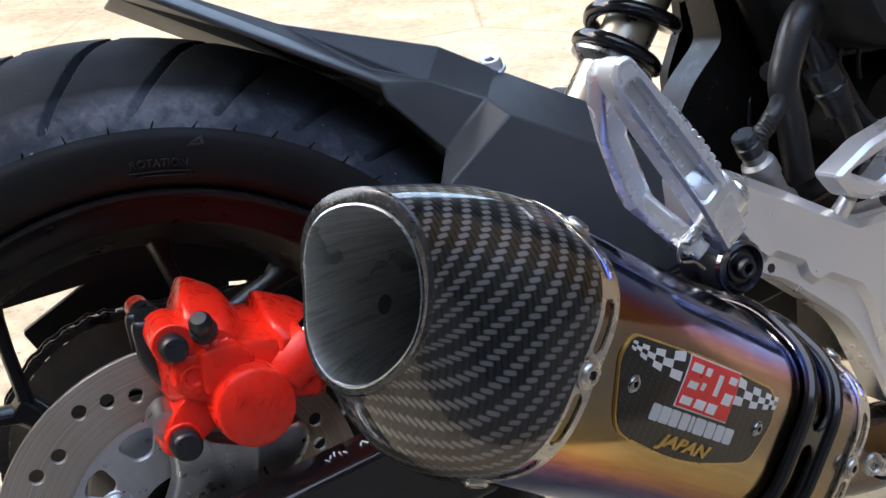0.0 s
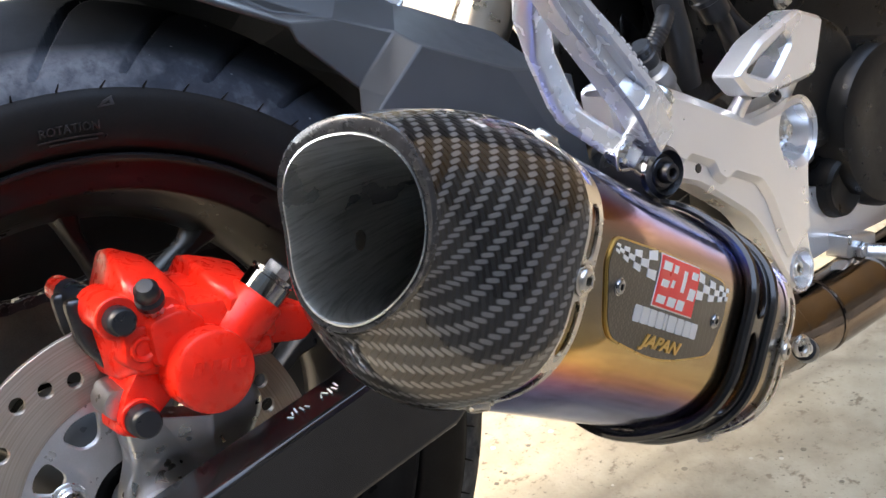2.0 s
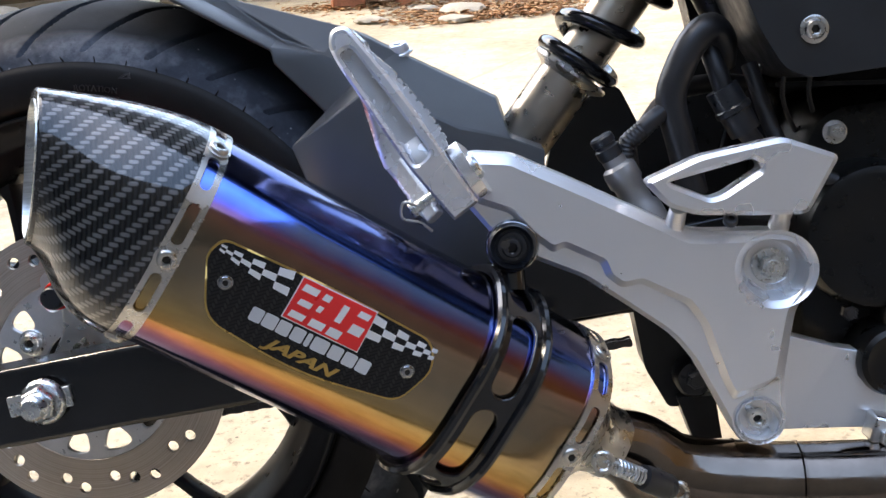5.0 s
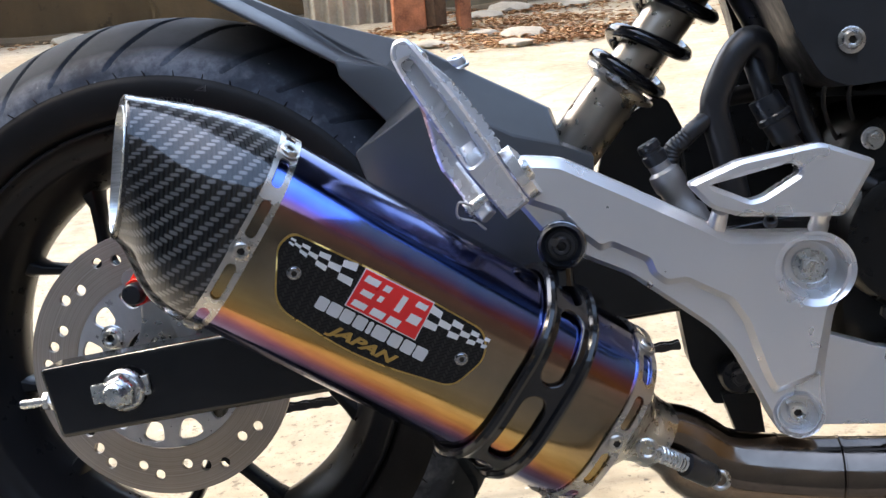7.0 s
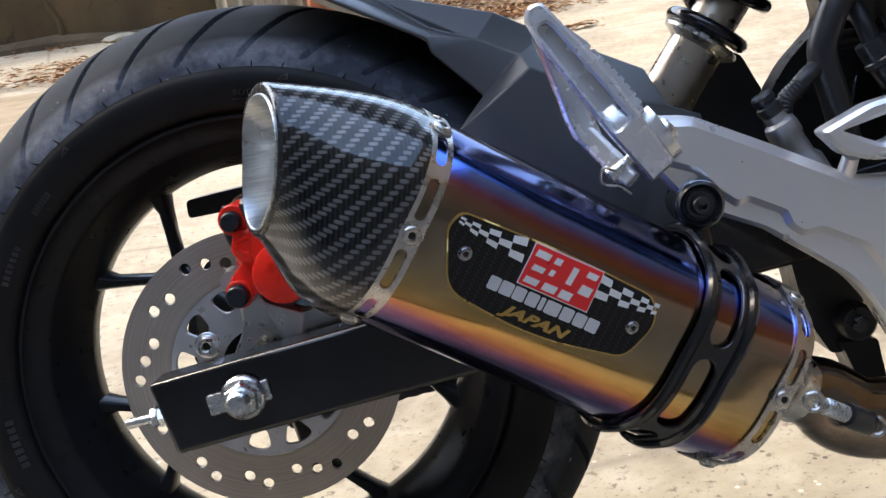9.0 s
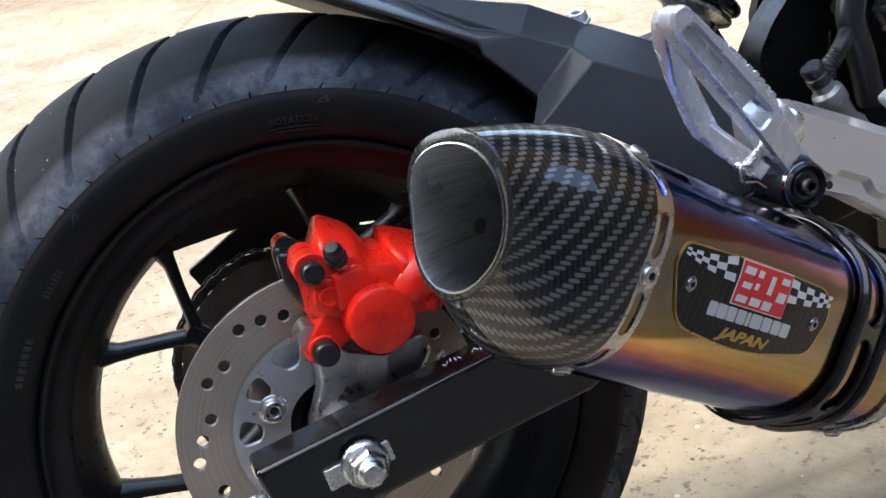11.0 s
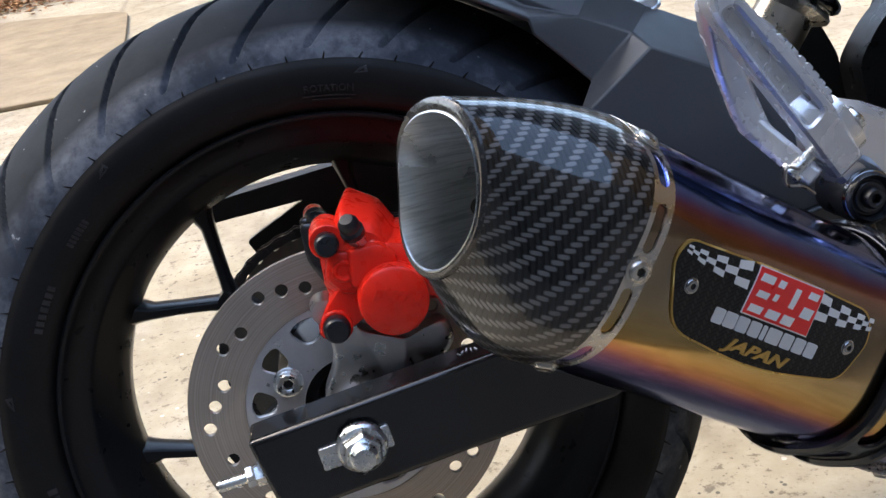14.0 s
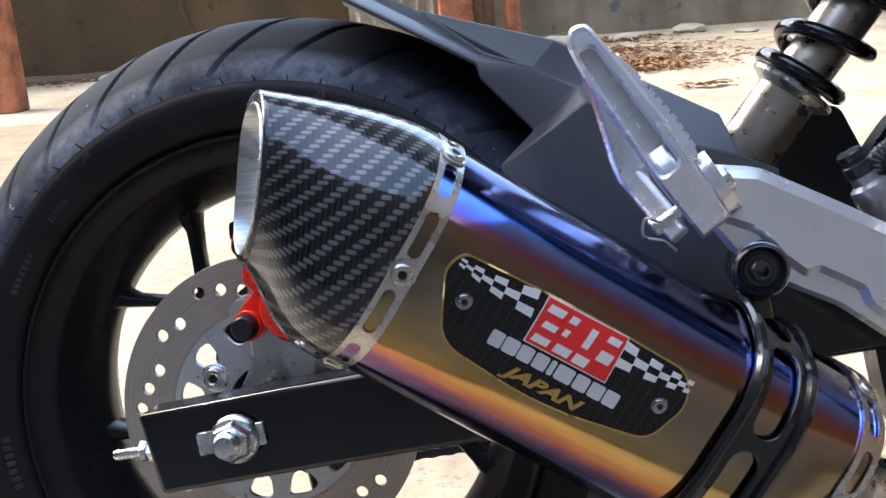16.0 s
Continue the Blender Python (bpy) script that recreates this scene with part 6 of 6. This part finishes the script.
    part("split_pin", bm, STEEL, pin)


def build_front():
    """What stands ahead of the bracket: master cylinder, hoses, side cover, engine."""
    mc = new("rear_master_cylinder")
    mc.parent = bike
    mc["label"] = "grey rear brake master cylinder with black cap"
    ax = Vector((0.42, 0.05, -0.80)).normalized()
    top = Vector((0.3360, -0.105, 0.1335))
    fr = frame_of(top, ax)
    bm = bmesh.new()
    lathe(bm, [(0, 0.014), (0.0070, 0.014), (0.0070, 0.019), (0.0098, 0.021), (0.0104, 0.024), (0.0104, 0.031), (0.0090, 0.033), (0.0090, 0.046), (0.0118, 0.050), (0.0118, 0.075), (0, 0.075)], 32, fr)
    part("cylinder_body", bm, GREY_CAST, mc)
    bm = bmesh.new()
    lathe(bm, [(0, 0), (0.0062, 0), (0.0072, 0.0012), (0.0072, 0.0048), (0.0064, 0.0054), (0.0064, 0.0070), (0.0076, 0.0078), (0.0078, 0.0120), (0.0070, 0.0145), (0, 0.0148)], 28, fr)
    part("rubber_cap", bm, CAP_RUBBER, mc, "ribbed black cap")
    def hose(name, pts, r, mat=HOSE, label="", ribs=0):
        h = new(name)
        h.parent = bike
        h["label"] = label
        line = spline(pts, 8)
        bm = bmesh.new()
        rad = [r * (1 + (0.10 if ribs and (k // 1) % 2 else 0)) for k in range(len(line))]
        tube(bm, line, rad, 18)
        part("hose_tube", bm, mat, h)
        return h
    hose("reservoir_hose", [(0.350, -0.100, 0.118), (0.352, -0.100, 0.128), (0.359, -0.100, 0.134), (0.368, -0.098, 0.1415), (0.380, -0.090, 0.148)], 0.0052, label="short ribbed black hose", ribs=1)
    bm = bmesh.new()
    big = hose("breather_hose", [(0.4130, -0.070, 0.172), (0.4120, -0.080, 0.185), (0.4045, -0.088, 0.1925), (0.3940, -0.091, 0.1855), (0.3850, -0.092, 0.170), (0.3795, -0.092, 0.152), (0.3850, -0.09, 0.126), (0.392, -0.085, 0.095)], 0.0092, label="thick bent black rubber hose")
    hose("cable_sleeve", [(0.404, -0.082, 0.182), (0.4085, -0.088, 0.165), (0.4155, -0.09, 0.1425), (0.427, -0.09, 0.1255), (0.440, -0.085, 0.105)], 0.0060, label="black cable sleeve with collar")
    bm = bmesh.new()
    lathe(bm, [(0, 0), (0.0098, 0), (0.0102, 0.003), (0.0102, 0.012), (0.0112, 0.013), (0.0112, 0.016), (0.0098, 0.017), (0.0094, 0.030), (0, 0.030)], 24, frame_of((0.4095, -0.089, 0.157), (0.46, 0, -0.88)))
    con = part("cable_connector", bm, CAP_RUBBER, bike, "black plastic cable connector")
    hose("cross_pipe", [(0.388, -0.07, 0.158), (0.41, -0.06, 0.160), (0.43, -0.05, 0.158)], 0.006, label="black cross pipe")
    hose("frame_tube", [(0.372, -0.02, 0.30), (0.417, -0.02, 0.22), (0.45, -0.02, 0.14), (0.465, -0.02, 0.05)], 0.014, ENGINE, "black frame tube")
    hose("wiring_loom", [(0.43, -0.07, 0.17), (0.445, -0.085, 0.12), (0.47, -0.095, 0.10), (0.50, -0.09, 0.09)], 0.005, label="black wiring loom")
    # side cover
    sc = new("side_cover")
    sc.parent = bike
    sc["label"] = "matt black plastic side cover"
    bm = bmesh.new()
    plate(bm, rounded([(0.345, 0.40), (0.400, 0.250), (0.4175, 0.212), (0.4260, 0.190), (0.4400, 0.1660), (0.4550, 0.1600), (0.62, 0.175), (0.62, 0.40)], 0.006, 3), [], -0.09, 0.0, side(-0.119))
    part("cover_panel", bm, BLACK_PLASTIC, sc, bevel=0.006, segments=3, angle=50)
    bolt("cover_bolt", frame_of((0.456, -0.120, 0.187), (0, -1, 0)), 0.0058, 0.004, sc, STEEL, head="socket", washer=0.008, label="steel button screw")
    # seat and tail, above the wheel
    tl = new("seat_and_tail")
    tl.parent = bike
    tl["label"] = "black seat and tail above the wheel"
    bm = bmesh.new()
    rings = []
    for x, w, z0, z1 in ((0.66, 0.150, 0.40, 0.62), (0.40, 0.125, 0.44, 0.66), (0.15, 0.118, 0.50, 0.69), (-0.10, 0.105, 0.56, 0.72), (-0.30, 0.06, 0.62, 0.73)):
        rings.append([Vector((x, y, z)) for y, z in rounded([(-w, z0 + 0.03), (-w * 0.6, z0), (w * 0.6, z0), (w, z0 + 0.03), (w * 0.9, z1), (-w * 0.9, z1)], 0.02, 3)])
    loft(bm, rings)
    part("tail_shell", bm, BLACK_PLASTIC, tl)
    bm = bmesh.new()
    rings = []
    for x, w, z0, z1 in ((0.58, 0.11, 0.42, 0.62), (0.68, 0.15, 0.38, 0.78), (0.90, 0.175, 0.36, 0.84), (1.12, 0.16, 0.40, 0.80), (1.22, 0.08, 0.50, 0.74)):
        rings.append([Vector((x, y, z)) for y, z in rounded([(-w, z0 + 0.05), (-w * 0.6, z0), (w * 0.6, z0), (w, z0 + 0.05), (w * 0.8, z1), (-w * 0.8, z1)], 0.05, 4)])
    loft(bm, rings)
    part("fuel_tank", bm, BLACK_GLOSS, tl, "gloss black fuel tank")
    # stop switch box and rubber stopper under the bracket
    st = new("stand_stopper")
    st.parent = bike
    st["label"] = "black bracket with rubber stopper"
    bm = bmesh.new()
    plate(bm, rounded([(0.354, 0.030), (0.362, -0.018), (0.376, -0.044), (0.398, -0.044), (0.402, 0.020), (0.400, 0.06), (0.36, 0.06)], 0.003), [], -0.04, 0.0, side(-0.062))
    part("stopper_plate", bm, BLACK_PLASTIC, st, bevel=0.0015)
    bm = bmesh.new()
    lathe(bm, [(0, 0), (0.0125, 0), (0.0125, 0.016), (0.0105, 0.019), (0, 0.019)], 28, frame_of((0.391, -0.060, -0.022), (0, -1, 0)))
    part("rubber_stopper", bm, CAP_RUBBER, st)
    bolt("stopper_bolt", frame_of((0.391, -0.079, -0.022), (0, -1, 0)), 0.006, 0.004, st, DARK_STEEL, head="hex")
    bm = bmesh.new()
    plate(bm, rounded([(0.380, -0.035), (0.404, -0.035), (0.408, -0.066), (0.392, -0.070)], 0.003), [], -0.03, 0.004, side(-0.068))
    part("stopper_foot", bm, BLACK_PLASTIC, st, bevel=0.001)
    # engine
    en = new("engine")
    en.parent = bike
    en["label"] = "black painted engine with round side case"
    bm = bmesh.new()
    rounded_block(bm, [(0.44, 0.10), (0.45, -0.06), (0.60, -0.08), (0.80, -0.06), (0.80, 0.13), (0.60, 0.16), (0.46, 0.15)], -0.18, 0.0, -0.07, 0.02)
    part("crankcase", bm, ENGINE, en)
    bm = bmesh.new()
    plate(bm, rounded([(0.372, 0.42), (0.392, 0.255), (0.404, 0.215), (0.412, 0.175), (0.384, 0.150), (0.368, 0.128), (0.372, 0.09), (0.430, 0.05), (0.66, 0.0), (0.66, 0.42)], 0.008, 3), [], 0.0, 0.03, side(0.03))
    part("inner_frame_plate", bm, ENGINE, en, "black inner frame plate", bevel=0.002)
    bm = bmesh.new()
    plate(bm, rounded([(0.430, 0.05), (0.428, 0.146), (0.446, 0.181), (0.444, 0.30), (0.46, 0.42), (0.66, 0.42), (0.66, 0.05)], 0.006, 3), [], 0.0, 0.01, side(0.10))
    part("frame_side_plate", bm, ENGINE, en, "black frame side plate", bevel=0.002)
    # small black fittings between the frame plates, with bright screws and thin wires
    rng = random.Random(12)
    for k in range(16):
        x, z, yy = rng.uniform(0.425, 0.50), rng.uniform(0.12, 0.30), rng.uniform(-0.03, 0.075)
        bm = bmesh.new()
        if k % 3:
            box(bm, pose(x, yy, z, rng.uniform(-20, 20), rng.uniform(-30, 30), rng.uniform(-20, 20)), rng.uniform(0.012, 0.03), 0.02, rng.uniform(0.012, 0.04))
        else:
            tube(bm, [(x, yy, z), (x + 0.012, yy - 0.03, z - 0.02)], [0.008, 0.006], 12)
        part("engine_fitting", bm, BLACK_GLOSS, en, bevel=0.002)
        if k % 4 == 0:
            bolt("fitting_screw", frame_of((x - 0.004, yy - 0.014, z + 0.004), (-0.5, -0.8, 0.3)), 0.0038, 0.004, en, ZINC, head="hex")
    for k in range(3):
        bm = bmesh.new()
        x = 0.44 + 0.016 * k
        tube(bm, spline([(x, -0.04, 0.30), (x - 0.012, -0.065, 0.25), (x + 0.006, -0.07, 0.20), (x - 0.004, -0.06, 0.15), (x + 0.02, -0.05, 0.10)], 8), 0.0016, 8)
        part("thin_wire", bm, HOSE, en)
    for x, z, r, y in ((0.498, 0.065, 0.045, -0.085), (0.56, 0.02, 0.06, -0.095), (0.505, -0.01, 0.022, -0.09)):
        bm = bmesh.new()
        lathe(bm, [(0, -0.03), (r, -0.03), (r, 0.010), (r * 0.93, 0.016), (r * 0.8, 0.018), (r * 0.5, 0.014), (0, 0.014)], 48, frame_of((x, y, z), (0, -1, 0)))
        part("round_case", bm, ENGINE, en, "round black engine case")
    for k in range(7):
        bm = bmesh.new()
        plate(bm, rounded([(0.45, 0.155 + 0.010 * k), (0.60, 0.150 + 0.010 * k), (0.60, 0.153 + 0.010 * k), (0.45, 0.158 + 0.010 * k)], 0.001, 1), [], -0.11, 0.0, side(-0.05))
        part("cooling_fin", bm, ENGINE, en, smooth=False)
    bolt("case_screw", frame_of((0.472, -0.100, 0.128), (0, -1, 0)), 0.0052, 0.006, en, STEEL, head="hex", washer=0.007)
    bolt("case_screw", frame_of((0.480, -0.095, 0.020), (0, -1, 0)), 0.005, 0.006, en, DARK_STEEL, head="hex")


build_wheel()
build_chain()
build_disc()
build_caliper()
build_swingarm()
build_muffler()
build_hugger()
build_shock()
build_bracket()
build_peg()
build_front()
